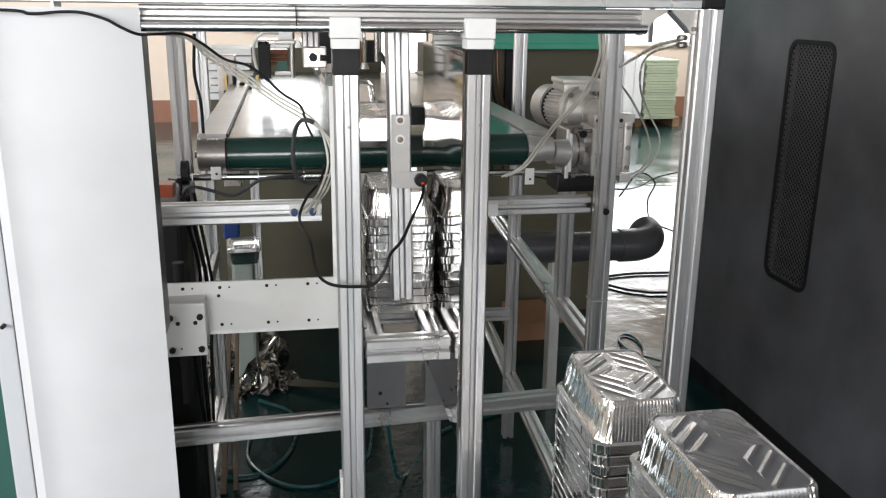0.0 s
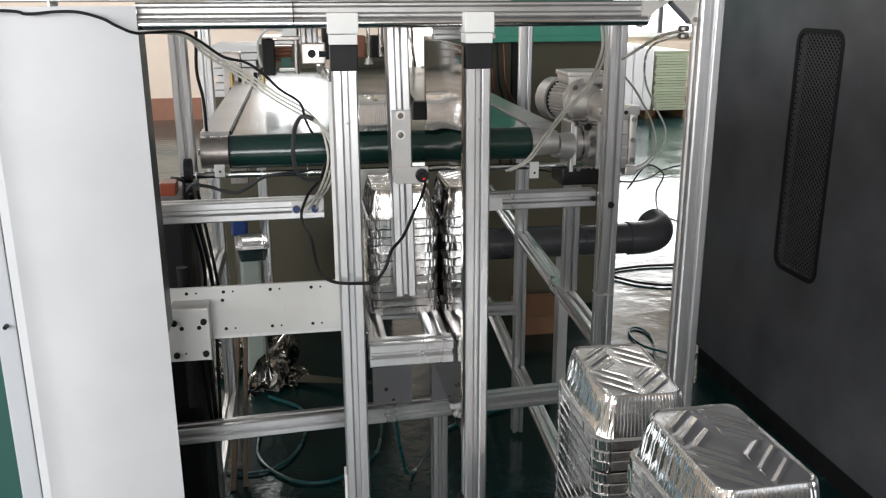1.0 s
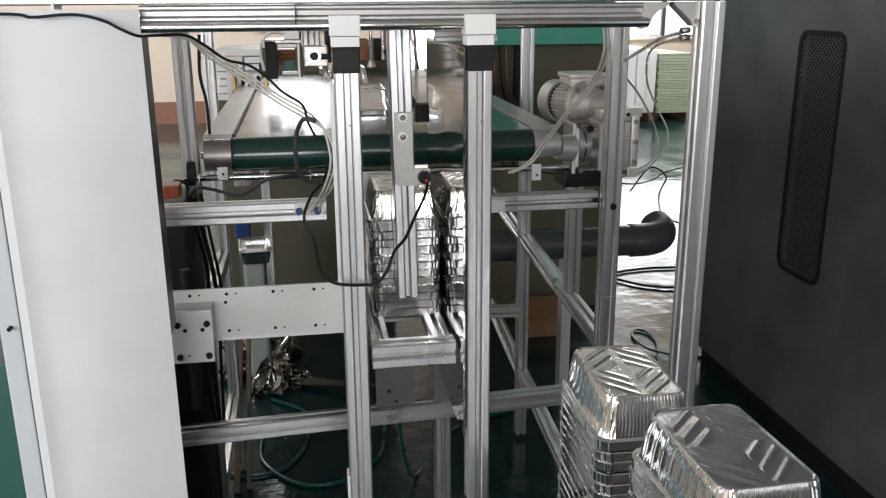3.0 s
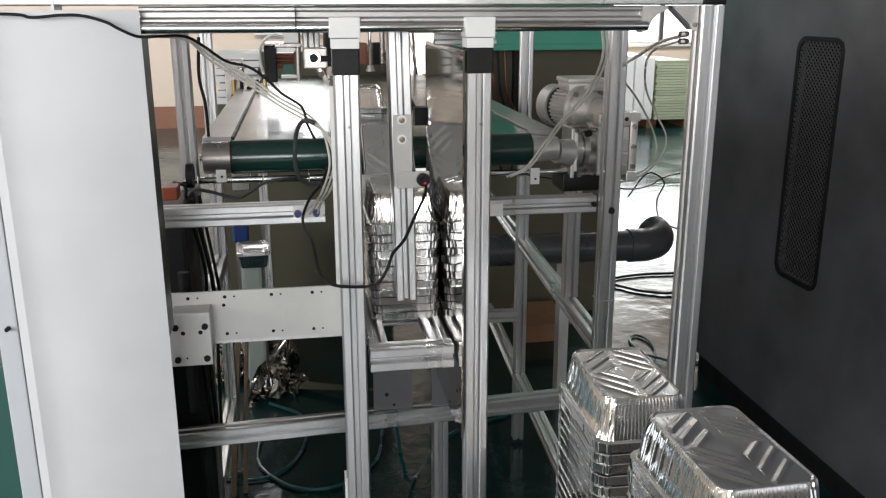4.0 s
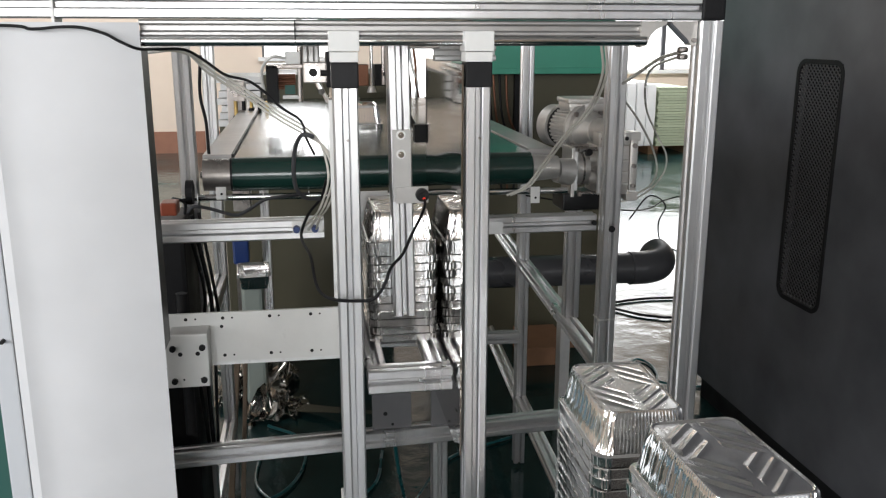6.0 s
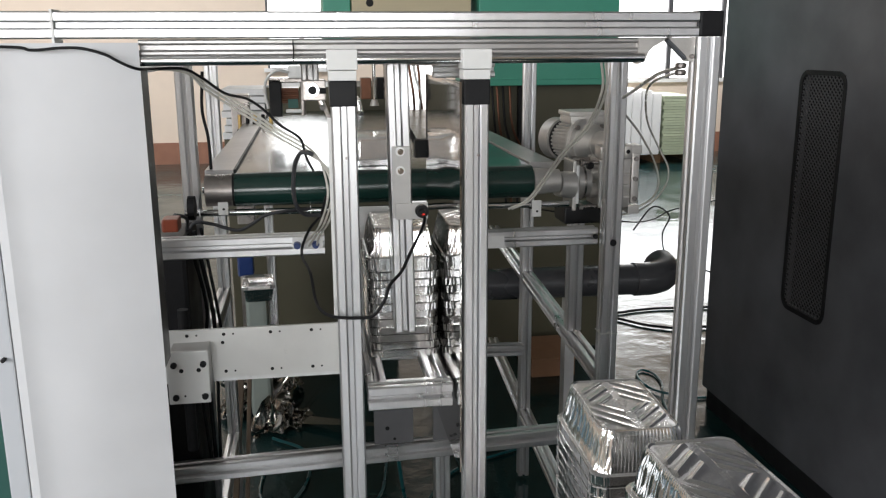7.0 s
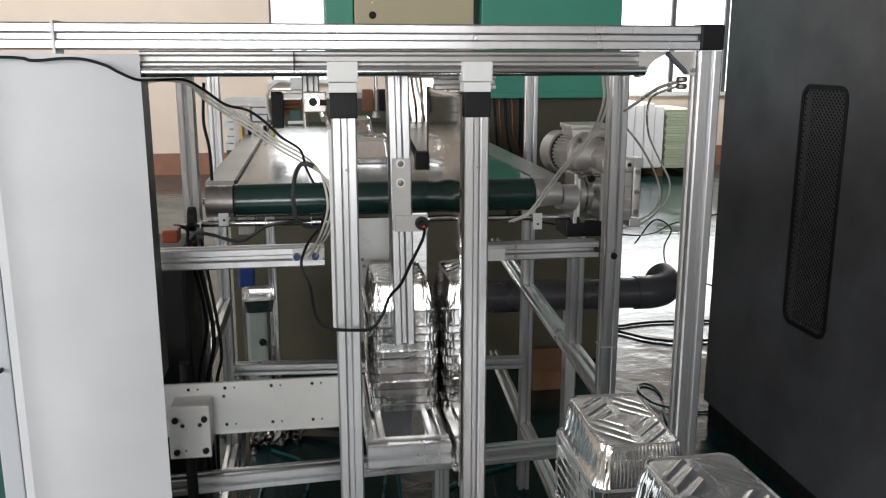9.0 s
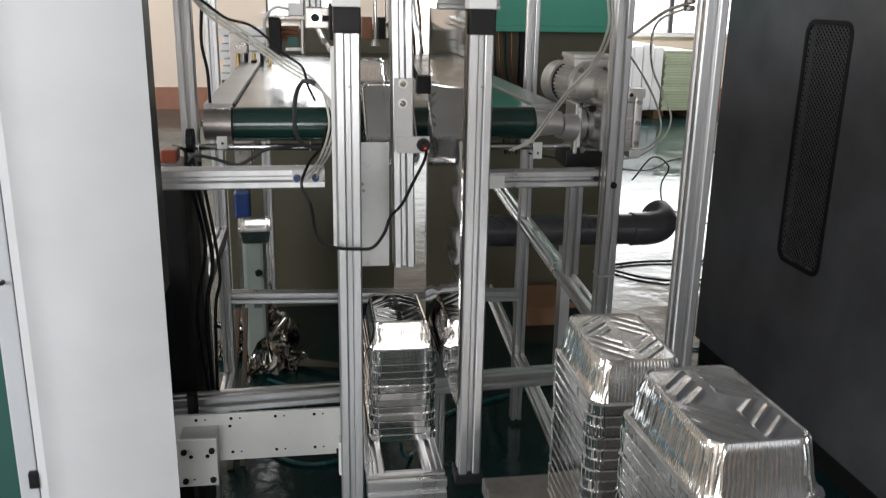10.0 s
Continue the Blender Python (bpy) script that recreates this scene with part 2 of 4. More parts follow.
# ---- the hall ----
def structure(name, bm, mat, label):
    return tagged(part(name, bm, mat), label, name.split("_")[0], kind="structure")


X0, X1, Y0, Y1, ZT = -7.0, 9.0, -7.0, 11.0, 5.0
structure("floor", box(X0, Y0, -0.1, X1, Y1, 0), FLOOR, "dark green glossy epoxy floor with scuffs and stains")
structure("ceiling", box(X0, Y0, ZT, X1, Y1, ZT + 0.1), CEIL, "pale grey sheet ceiling of the hall")
bm = box(X0 - 0.2, Y0, 0, X0, -6.7, ZT)
add_box(bm, X0 - 0.2, -2.5, 0, X0, Y1, ZT)
add_box(bm, X0 - 0.2, -6.7, 4.3, X0, -2.5, ZT)
structure("wall_west", bm, WALL, "cream plaster wall with an open gate")
# unseen wall, added to keep the low gate light off the grey cabinet
structure("wall_partition", box(-2.35, Y0, 0, -2.25, -2.1, 2.10), WALL, "unseen low cream plaster wall added to block light from the gate")
structure("wall_east", box(X1, Y0, 0, X1 + 0.2, Y1, ZT), WALL, "cream plaster wall of the hall")


def wall_with_openings(name, y0, y1, openings, label):
    bm = bmesh.new()
    x = X0
    for a, b, za, zb in openings:
        add_box(bm, x, y0, 0, a, y1, ZT)
        if za > 0:
            add_box(bm, a, y0, 0, b, y1, za)
        add_box(bm, a, y0, zb, b, y1, ZT)
        x = b
    add_box(bm, x, y0, 0, X1, y1, ZT)
    return structure(name, bm, WALL, label)


WINDOWS = [(-0.85, 0.15, 1.3, 4.2), (0.95, 1.65, 0.2, 1.9), (2.5, 7.5, 1.1, 2.7)]
wall_with_openings("wall_north", Y1, Y1 + 0.25, WINDOWS, "cream plaster far wall with tall windows")
wall_with_openings("wall_south", Y0 - 0.25, Y0, [(-4.0, 0.2, 1.2, 2.7)], "cream plaster wall with a window")
structure("trim_north", box(X0, Y1 - 0.015, 0, X1, Y1 - 0.001, 0.3), SKIRT, "red-brown painted band along the wall foot")
for i, (a, b, za, zb) in enumerate(WINDOWS):
    w = tagged(new("window_%d" % (i + 1)), "bright white window with thin dark bars", "window", kind="structure")
    part("outside_light", box(a, Y1 + 0.26, za, b, Y1 + 0.27, zb), DAY, w, "overexposed daylight")
    n = max(1, round((b - a) / 0.9))
    for k in range(n + 1):
        x = a + (b - a) * k / n
        part("window_bar", box(x - 0.03, Y1 + 0.05, za, x + 0.03, Y1 + 0.1, zb), GREY_PAINT, w)
    part("window_sill", box(a - 0.05, Y1 - 0.06, za - 0.05, b + 0.05, Y1 + 0.2, za), PAPER, w)

# ---- the stacker's frame ----
frame_thing = thing("machine_frame", "stacker frame of bolted slotted aluminium profiles, open at the front", "machine frame")
F = frame_thing


def post(x, y, z0, z1, mat=ALU, name="post", label="", parent=None):
    return part(name, profile((x, y, z0), (x, y, z1), (0, 1, 0)), mat, parent or F, label)


def rail(a, b, name="rail", label="", w=0.04, h=0.04, sw=1, sh=1, parent=None):
    return part(name, profile(a, b, (0, 0, 1), w, h, sw, sh), ALU, parent or F, label)


# front: top bar, corner cube, corner post, guide bar with its rod
rail((-1.4, 0.02, 1.638), (0.351, 0.02, 1.638), "top_bar", "long slotted top bar with a cable tied under it")
part("corner_cube", box(0.3515, -0.001, 1.618, 0.3935, 0.041, 1.66, 0.004), BLACK, F, "black plastic corner cube")
post(0.3725, 0.02, 0.02, 1.6175, name="corner_post")
bm = bmesh.new()
add_profile(bm, (-0.545, 0.030, 1.6045), (0.262, 0.030, 1.6045), (0, 0, 1), 0.030, 0.025)
part("guide_bar", bm, FRAME_GREY, F, "worn slotted aluminium guide bar")
part("guide_rod", cyl((-0.545, 0.014, 1.585), (0.262, 0.014, 1.585), 0.008, seg=20), CHROME, F, "polished guide rod", smooth=True)
part("joint_seam", box(-0.313, 0.003, 1.58, -0.3115, 0.05, 1.6165), BLACK, F)
# corner bracket: two gussets with a sloped brace
bm = bmesh.new()
for pts in ([(0.253, 1.617), (0.297, 1.617), (0.297, 1.612), (0.278, 1.602), (0.270, 1.594), (0.264, 1.578), (0.253, 1.574)], [(0.304, 1.617), (0.351, 1.617), (0.351, 1.578), (0.341, 1.578), (0.335, 1.588), (0.308, 1.612)]):
    f0 = [bm.verts.new((x, 0.012, z)) for x, z in pts]
    f1 = [bm.verts.new((x, 0.036, z)) for x, z in pts]
    bm.faces.new(f0), bm.faces.new(f1[::-1])
    for i in range(len(pts)):
        j = (i + 1) % len(pts)
        bm.faces.new((f0[i], f1[i], f1[j], f0[j]))
part("corner_bracket", bm, ALU_CAST, F, "cast aluminium corner bracket")
part("brace_strip", profile((0.304, 0.02, 1.614), (0.338, 0.02, 1.583), (0, 1, 0), 0.008, 0.014, 0, 0), GREY_PAINT, F)
part("bracket_screw", bolt((0.345, 0.012, 1.586), (0, -1, 0), 0.004), STEEL_DARK, F)

# the two guide posts before the stack, each with a white clamp and a black end cap
for x in (-0.2372, -0.022):
    part("guide_post", profile((x, 0.02, 0.72 if x > -0.1 else 0.10), (x, 0.02, 1.512), (0, 1, 0)), ALU, F)
    part("end_cap", box(x - 0.0215, -0.002, 1.512, x + 0.0215, 0.042, 1.552, 0.002), BLACK, F, "black plastic end cap")
    bm = box(x - 0.0245, -0.004, 1.569, x + 0.0235, 0.044, 1.6005, 0.0015)
    add_box(bm, x - 0.0225, -0.001, 1.5525, x + 0.0215, 0.04, 1.568, 0.001)
    part("clamp_block", bm, CAP_WHITE, F, "white plastic clamp on the rod")
    part("post_screw", bolt((x + 0.002, -0.0005, 1.43), (0, -1, 0), 0.0022, 0.0012), STEEL_DARK, F)
part("post_foot", box(-0.048, -0.002, 0.70, 0.004, 0.045, 0.72, 0.002), BLACK, F)
# hinge piece and side strip on the guide post
part("hinge_bracket", box(-0.262, 0.0, 0.735, -0.2575, 0.03, 0.80, 0.001), PLATE, F)
part("hinge_pin", cyl((-0.2625, 0.014, 0.775), (-0.266, 0.014, 0.775), 0.006), BLACK, F)

# other posts and rails
post(0.400, 0.52, 0.02, 1.60)
post(0.452, 1.52, 0.02, 1.60)
post(-0.592, 0.82, 0.02, 1.60)
post(-0.598, 1.48, 0.02, 1.60)
post(-0.60, 0.06, 0.02, 1.60)
part("zip_tie", box(0.3785, 0.4985, 0.927, 0.4215, 0.5415, 0.930), CAP_WHITE, F, "white cable tie round the post")
part("post_hole", cyl((0.401, 0.4995, 1.152), (0.401, 0.503, 1.152), 0.008), BLACK, F)
rail((-0.60, 0.33, 1.218), (-0.272, 0.33, 1.218))
part("rail_block", box(-0.335, 0.300, 1.214, -0.275, 0.309, 1.238, 0.001), PLATE, F, "small white block with two blue air fittings")
for x in (-0.326, -0.290):
    f = part("air_fitting", cyl((x, 0.300, 1.222), (x, 0.288, 1.222), 0.0075, 0.0065, 16), BLUE, F, "blue push-in air fitting", smooth=True)
rail((0.03, 0.57, 1.158), (0.380, 0.57, 1.158))
part("rail_plate", box(0.09, 0.548, 1.139, 0.15, 0.5495, 1.168), ALU_DULL, F)
part("rail_bolt", bolt((0.374, 0.5495, 1.158), (0, -1, 0), 0.006, 0.004), BLACK, F)
rail((-0.668, 0.483, 0.6545), (0.380, 0.525, 0.668))
rail((-0.578, 1.45, 0.575), (0.43, 1.47, 0.54))
rail((0.402, 0.542, 0.80), (0.452, 1.50, 0.80))
rail((0.402, 0.542, 0.275), (0.452, 1.50, 0.275))
rail((0.454, 1.54, 0.80), (0.50, 2.3, 0.80))
rail((0.454, 1.54, 0.275), (0.50, 2.3, 0.275))
post(0.422, 0.86, 0.82, 1.18)
rail((-0.60, 0.86, 0.275), (-0.598, 1.46, 0.275))
rail((-0.60, 0.86, 0.80), (-0.598, 1.46, 0.80))
rail((-0.60, 0.08, 1.58), (-0.592, 0.80, 1.58))
# upright plates on the low rail behind the lift, and the lift's column foot
for x0, x1, xh in ((-0.170, -0.077, -0.139), (-0.029, 0.066, 0.021)):
    p = part("base_plate", box(x0, 0.50, 0.682, x1, 0.508, 0.82, 0.001), DARK_PLATE, F, "dull dark grey drilled plate")
    part("plate_hole", cyl((xh, 0.499, 0.722), (xh, 0.502, 0.722), 0.005), BLACK, p)
    part("plate_hole", cyl((xh + 0.017, 0.499, 0.694), (xh + 0.017, 0.502, 0.694), 0.0035), BLACK, p)
post(0.008, 0.62, 0.02, 0.63)

# ---- guide plates of the stacking shaft ----
guide_right = thing("guide_plate", "polished steel guide plate beside the tray stack", "guide plate", group="shaft guides")
bm = box(-0.0500, 0.003, 0.86, -0.0470, 0.425, 1.548)
part("sheet", bm, MIRROR, guide_right)
part("hem", box(-0.0470, 0.41, 1.2, -0.044, 0.425, 1.548), STEEL, guide_right)
guide_left = thing("guide_plate", "white-edged steel guide plate beside the tray stack", "guide plate", group="shaft guides")
part("sheet", box(-0.2235, 0.06, 0.95, -0.221, 0.42, 1.50), STEEL, guide_left)
part("edge_strip", box(-0.262, 0.075, 1.14, -0.235, 0.085, 1.488), PLATE, guide_left, "pale vertical edge strip")
back_plate = thing("shaft_back_plate", "dull grey sheet hanging behind the tray stack", "guide plate", group="shaft guides")
part("sheet", box(-0.2, 0.475, 0.98, -0.128, 0.479, 1.262), ALU_DULL, back_plate)
part("sheet", box(-0.045, 0.475, 0.98, 0.0, 0.479, 1.262), ALU_DULL, back_plate)
for x in (-0.188, -0.185, -0.02):
    part("rivet", bolt((x, 0.475, 1.17 if x != -0.185 else 1.155), (0, -1, 0), 0.004, 0.002), STEEL_DARK, back_plate)

# ---- hanging profile with the light sensor ----
hang = thing("sensor_post", "hanging slotted profile with a bolted light sensor", "sensor post")
part("post", profile((-0.126, 0.19, 1.073), (-0.135, 0.19, 1.60), (0, 1, 0)), ALU, hang)
bm = box(-0.147, 0.1655, 1.296, -0.113, 0.169, 1.428, 0.001)
add_box(bm, -0.142, 0.164, 1.293, -0.082, 0.1685, 1.324, 0.001)
pl = part("sensor_plate", bm, PLATE_DULL, hang, "dull aluminium sensor bracket")
for z in (1.380, 1.415):
    part("washer", cyl((-0.132, 0.1655, z + 0.004), (-0.132, 0.1635, z + 0.004), 0.0085), ALU_DULL, pl)
    part("screw", bolt((-0.132, 0.1635, z + 0.004), (0, -1, 0), 0.0058, 0.004), CHROME, pl)
se = part("sensor_nut", cyl((-0.094, 0.166, 1.309), (-0.094, 0.154, 1.309), 0.0125, 0.0120, 24), BLACK, hang, "black ring nut of the sensor", smooth=True)
part("sensor_eye", cyl((-0.094, 0.156, 1.309), (-0.094, 0.150, 1.309), 0.0065, 0.005, 20), BLACK, se, smooth=True)
part("sensor_light", cyl((-0.092, 0.152, 1.304), (-0.0915, 0.1475, 1.303), 0.0030, 0.0022, 12), GLOW_RED, se, "small red indicator light")
part("sensor_cable", tube([(-0.092, 0.150, 1.304), (-0.091, 0.145, 1.297), (-0.099, 0.12, 1.284), (-0.126, 0.06, 1.258), (-0.146, 0.03, 1.231), (-0.169, 0.0, 1.216), (-0.181, -0.01, 1.19), (-0.2, -0.012, 1.167), (-0.227, -0.010, 1.164), (-0.264, -0.010, 1.168), (-0.284, 0.02, 1.17), (-0.294, 0.06, 1.18), (-0.301, 0.12, 1.21), (-0.315, 0.2, 1.221), (-0.315, 0.26, 1.229), (-0.3, 0.26, 1.262), (-0.278, 0.22, 1.297), (-0.268, 0.14, 1.345)], 0.0028), RUBBER, hang, "black looping sensor cable", smooth=True)
beam = thing("cross_beam", "short aluminium beam with black screws above the shaft", "beam")
part("block", box(-0.21, 0.20, 1.575, -0.155, 0.24, 1.615, 0.002), BLACK, beam)
part("block", box(-0.112, 0.20, 1.57, -0.055, 0.24, 1.60, 0.002), STEEL_DARK, beam)
part("rail", profile((-0.06, 0.24, 1.562), (0.055, 0.24, 1.562), (0, 0, 1), 0.03, 0.03), ALU_DULL, beam)
part("ring_screw", bolt((-0.187, 0.199, 1.59), (0, -1, 0), 0.010, 0.004), STEEL_DARK, beam)
part("mount", profile((-0.288, 0.16, 1.53), (-0.288, 0.16, 1.60), (0, 1, 0), 0.03, 0.03), FRAME_GREY, beam)
part("clamp", box(-0.302, 0.13, 1.514, -0.262, 0.16, 1.549, 0.002), STEEL_DARK, beam)
part("clamp_ring", cyl((-0.285, 0.1275, 1.532), (-0.285, 0.131, 1.532), 0.0115, seg=28), CHROME, beam, "bright ring nut", smooth=True)
part("clamp_hole", cyl((-0.285, 0.1265, 1.532), (-0.285, 0.1272, 1.532), 0.0075), BLACK, beam)
part("adjuster", cyl((-0.2735, 0.124, 1.531), (-0.262, 0.124, 1.531), 0.005), BLACK, beam)
part("black_block", box(-0.065, 0.495, 1.364, -0.025, 0.53, 1.403, 0.001), BLACK, beam, "black square sensor housing")
part("arm", cyl((-0.062, 0.53, 1.398), (-0.10, 0.80, 1.50), 0.006), BLACK, beam)

# ---- lift carriage: keyed ----
lift = thing("lift_carriage", "lifting carriage with a drilled white beam and a profile platform", "lift carriage")
L = lift
# all heights below are those of the lowest slow position
b = part("beam", box(-0.600, 0.262, 0.967, -0.20, 0.27, 1.068, 0.001), PLATE, L, "off-white drilled side beam")
for i, x in enumerate((-0.545, -0.475, -0.385, -0.305)):
    for z in (1.057, 0.980):
        part("hole", cyl((x, 0.2615, z), (x, 0.264, z), 0.0034), BLACK, b)
        part("hole", cyl((x + 0.018, 0.2615, z), (x + 0.018, 0.264, z), 0.002, seg=10), BLACK, b)
part("hole", cyl((-0.478, 0.2615, 1.040), (-0.478, 0.264, 1.040), 0.0034), BLACK, b)
part("beam_back", box(-0.60, 0.27, 0.957, -0.20, 0.30, 0.967), ALU_DULL, L)
p = part("end_plate", box(-0.576, 0.197, 0.943, -0.499, 0.205, 1.048, 0.002), PLATE, L, "square end plate with four black screws")
part("end_block", box(-0.572, 0.205, 0.950, -0.501, 0.262, 1.044, 0.001), PLATE_DULL, L)
for x in (-0.563, -0.509):
    for z in (0.957, 1.022):
        part("screw", bolt((x, 0.197, z), (0, -1, 0), 0.0062, 0.005), BLACK, p)
for x in (-0.550, -0.518):
    part("hole", cyl((x, 0.1965, 1.010), (x, 0.199, 1.010), 0.0042), BLACK, p)
    part("hole", cyl((x + 0.004, 0.1965, 0.959), (x + 0.004, 0.199, 0.959), 0.002, seg=10), BLACK, p)
part("front_bar", profile((-0.207, 0.072, 0.989), (-0.055, 0.072, 0.989), (0, 0, 1), 0.04, 0.044), ALU, L)
for x in (-0.188, -0.073):
    part("platform_rail", profile((x, 0.092, 0.988), (x, 0.44, 0.988), (0, 0, 1), 0.036, 0.03), ALU, L)
part("platform_plate", box(-0.170, 0.092, 0.984, -0.091, 0.135, 0.988), FRAME_GREY, L, "grey strip between the platform rails")
part("cross_rail", profile((-0.21, 0.44, 0.97), (-0.052, 0.44, 0.97), (0, 0, 1)), ALU, L)
part("slide_rod", cyl((-0.555, 0.30, 0.80), (-0.555, 0.30, 1.10), 0.011), BLACK, L)


# ---- foil trays ----
def tray_parts(seed, crease, nx, ny, turns, base_rings):
    """A loaf tray lying bottom up: rim at z 0, flat bottom at z 0.057; the long side runs along y. Meshes of rim, wall and base."""
    rnd = random.Random(seed)

    def loop(hx, hy, r):
        pts, nc = [], 20
        for cx, cy, a0, n, dx, dy in ((hx - r, hy - r, 0, nx, -1, 0), (-hx + r, hy - r, 90, ny, 0, -1), (-hx + r, -hy + r, 180, nx, 1, 0), (hx - r, -hy + r, 270, ny, 0, 1)):
            for k in range(nc):
                a = radians(a0 + 90 * k / nc)
                pts.append((cx + r * math.cos(a), cy + r * math.sin(a), math.cos(a), math.sin(a), -1))
            a = radians(a0 + 90)
            ex, ey = cx + r * math.cos(a), cy + r * math.sin(a)
            ln = 2 * (hx - r) if dx else 2 * (hy - r)
            for k in range(n):
                u = k / n
                pts.append((ex + dx * ln * u, ey + dy * ln * u, math.cos(a), math.sin(a), 0.15 * math.sin(u * turns[0] * 2 * math.pi) if dx else math.sin(u * turns[1] * 2 * math.pi)))
        return pts
    jag = [rnd.uniform(-1, 1) for _ in range(400)]
    # (height, half width, half length, corner radius, depth of the flutes)
    levels = [(-0.0146, 0.0668, 0.1008, 0.021, 0), (-0.0136, 0.0689, 0.1029, 0.022, 0), (-0.0070, 0.0692, 0.1032, 0.022, 0), (-0.0004, 0.0697, 0.1037, 0.022, 0), (0.0005, 0.0680, 0.1020, 0.022, 0), (0.0007, 0.0642, 0.0986, 0.018, 0), (0.0016, 0.0632, 0.0978, 0.018, 0.0003), (0.008, 0.0617, 0.0961, 0.018, 0.0010), (0.020, 0.0596, 0.0936, 0.018, 0.0013), (0.034, 0.0572, 0.0907, 0.015, 0.0013), (0.047, 0.0550, 0.0881, 0.015, 0.0011), (0.0545, 0.0538, 0.0866, 0.015, 0.0003), (0.0566, 0.0528, 0.0855, 0.0145, 0), (0.0572, 0.0515, 0.0840, 0.0135, 0), (0.0553, 0.0496, 0.0821, 0.0125, 0)]
    rings = []
    for li, (z, hx, hy, r, fl) in enumerate(levels):
        ring = []
        for i, (x, y, nx_, ny_, wave) in enumerate(loop(hx, hy, r)):
            d = 0.0
            if fl:
                d = fl * wave if wave != -1 else crease * jag[(i * 3 + li // 2) % 400]
            if li < 5 and wave == -1:
                d = 0.0003 + crease * 0.85 * (0.8 * jag[(i * 5) % 400] + 0.25 * jag[(i * 5 + li * 37) % 400])
            elif li < 4:
                d = -0.0008
            dz = 0.0004 * jag[(i * 7) % 400] if li in (0, 1) else 0
            ring.append((x + nx_ * d, y + ny_ * d, z + dz))
        rings.append(ring)
    # the bottom, with raised bars that form nested diamonds
    for q in range(base_rings):
        s = 0.97 - 0.94 * q / (base_rings - 1)
        ring = []
        for x, y, *_ in loop(0.0496, 0.0821, 0.0125):
            x, y = x * s, y * s
            w = abs(x) * 0.72 + abs(y) * 0.70
            bar = 0.5 + 0.5 * math.sin(w / 0.0180 * 2 * math.pi - 1.0)
            on = 1.0 if 0.018 < w < 0.072 and abs(x) > 0.006 else 0.0
            edge = max(0.0, min(1.0, (0.0496 - abs(x)) / 0.006, (0.0821 - abs(y)) / 0.006))
            dent = 0.0010 * noise.noise(Vector((x * 22 + seed * 3, y * 22, 0)))
            ring.append((x, y, 0.0553 + edge * (0.0013 * bar * bar * on + dent)))
        rings.append(ring)
    made = []
    for name, some in (("rim", rings[:7]), ("side_wall", rings[6:13]), ("base_panel", rings[12:])):
        n = len(some[0])
        verts = [p for r in some for p in r]
        faces = [(a * n + k, a * n + (k + 1) % n, (a + 1) * n + (k + 1) % n, (a + 1) * n + k) for a in range(len(some) - 1) for k in range(n)]
        if name == "base_panel":
            faces.append(tuple(range((len(some) - 1) * n, len(some) * n)))
        me = bpy.data.meshes.new(name)
        me.from_pydata(verts, [], faces)
        bm = bmesh.new()
        bm.from_mesh(me)
        bmesh.ops.recalc_face_normals(bm, faces=bm.faces)
        for f in bm.faces:
            f.smooth = True
        bm.to_mesh(me)
        bm.free()
        me.materials.append(FOIL)
        me.set_sharp_from_angle(angle=radians(35))
        made.append((name, me))
    return made


FINE = [tray_parts(s, c, 72, 140, (17, 33), 44) for s, c in ((1, 0.0011), (2, 0.0013))]
COARSE = [tray_parts(s, c, 28, 55, (7, 13), 2) for s, c in ((3, 0.0012), (4, 0.0015), (5, 0.0011))]


def tray(m, label, group, meshes):
    ob = thing("foil_tray", label, "foil tray", m, group)
    for name, me in meshes:
        part_ob = new(name, me)
        part_ob.parent = ob
    return ob


SX, SY, PITCH = -0.1225, 0.326, 0.0160
rnd = random.Random(5)
TOP0 = 1.196  # rim height of the topmost stacked tray when the lift is in its lowest slow place
stack = []
for i in range(12):
    z = TOP0 - 0.0032 - PITCH * i
    ob = tray(Matrix.Identity(4), "shiny foil loaf tray nested upside down on the lift", "trays on the lift", FINE[i % 2] if i < 1 else COARSE[i % 3])
    stack.append((ob, SX + rnd.uniform(-0.0012, 0.0012), SY + rnd.uniform(-0.0015, 0.0015), z, rnd.uniform(-0.8, 0.8)))
for cx, cy, zt, n, turn in ((0.127, -0.312, 1.060, 18, -2.0), (0.118, -0.627, 1.115, 21, 1.5)):
    for i in range(n):
        p = 0.0160 * i + 0.0008 * math.sin(i * 2.3)
        tray(pose(cx + rnd.uniform(-0.0005, 0.0005), cy + rnd.uniform(-0.0006, 0.0006), zt - p, rnd.uniform(-0.2, 0.2), rnd.uniform(-0.2, 0.2), turn + rnd.uniform(-0.25, 0.25)),
             "shiny foil loaf tray nested upside down in a finished stack", "trays in finished stacks", FINE[i % 2] if i < 1 else COARSE[i % 3])
table = thing("packing_table", "steel packing table under the finished tray stacks", "table")
part("tabletop", box(-0.02, -0.85, 0.745, 0.33, -0.10, 0.772, 0.003), STEEL_DARK, table)
for x in (0.0, 0.31):
    for y in (-0.83, -0.12):
        part("leg", box(x - 0.015, y - 0.015, 0, x + 0.015, y + 0.015, 0.745, 0.002), STEEL_DARK, table)

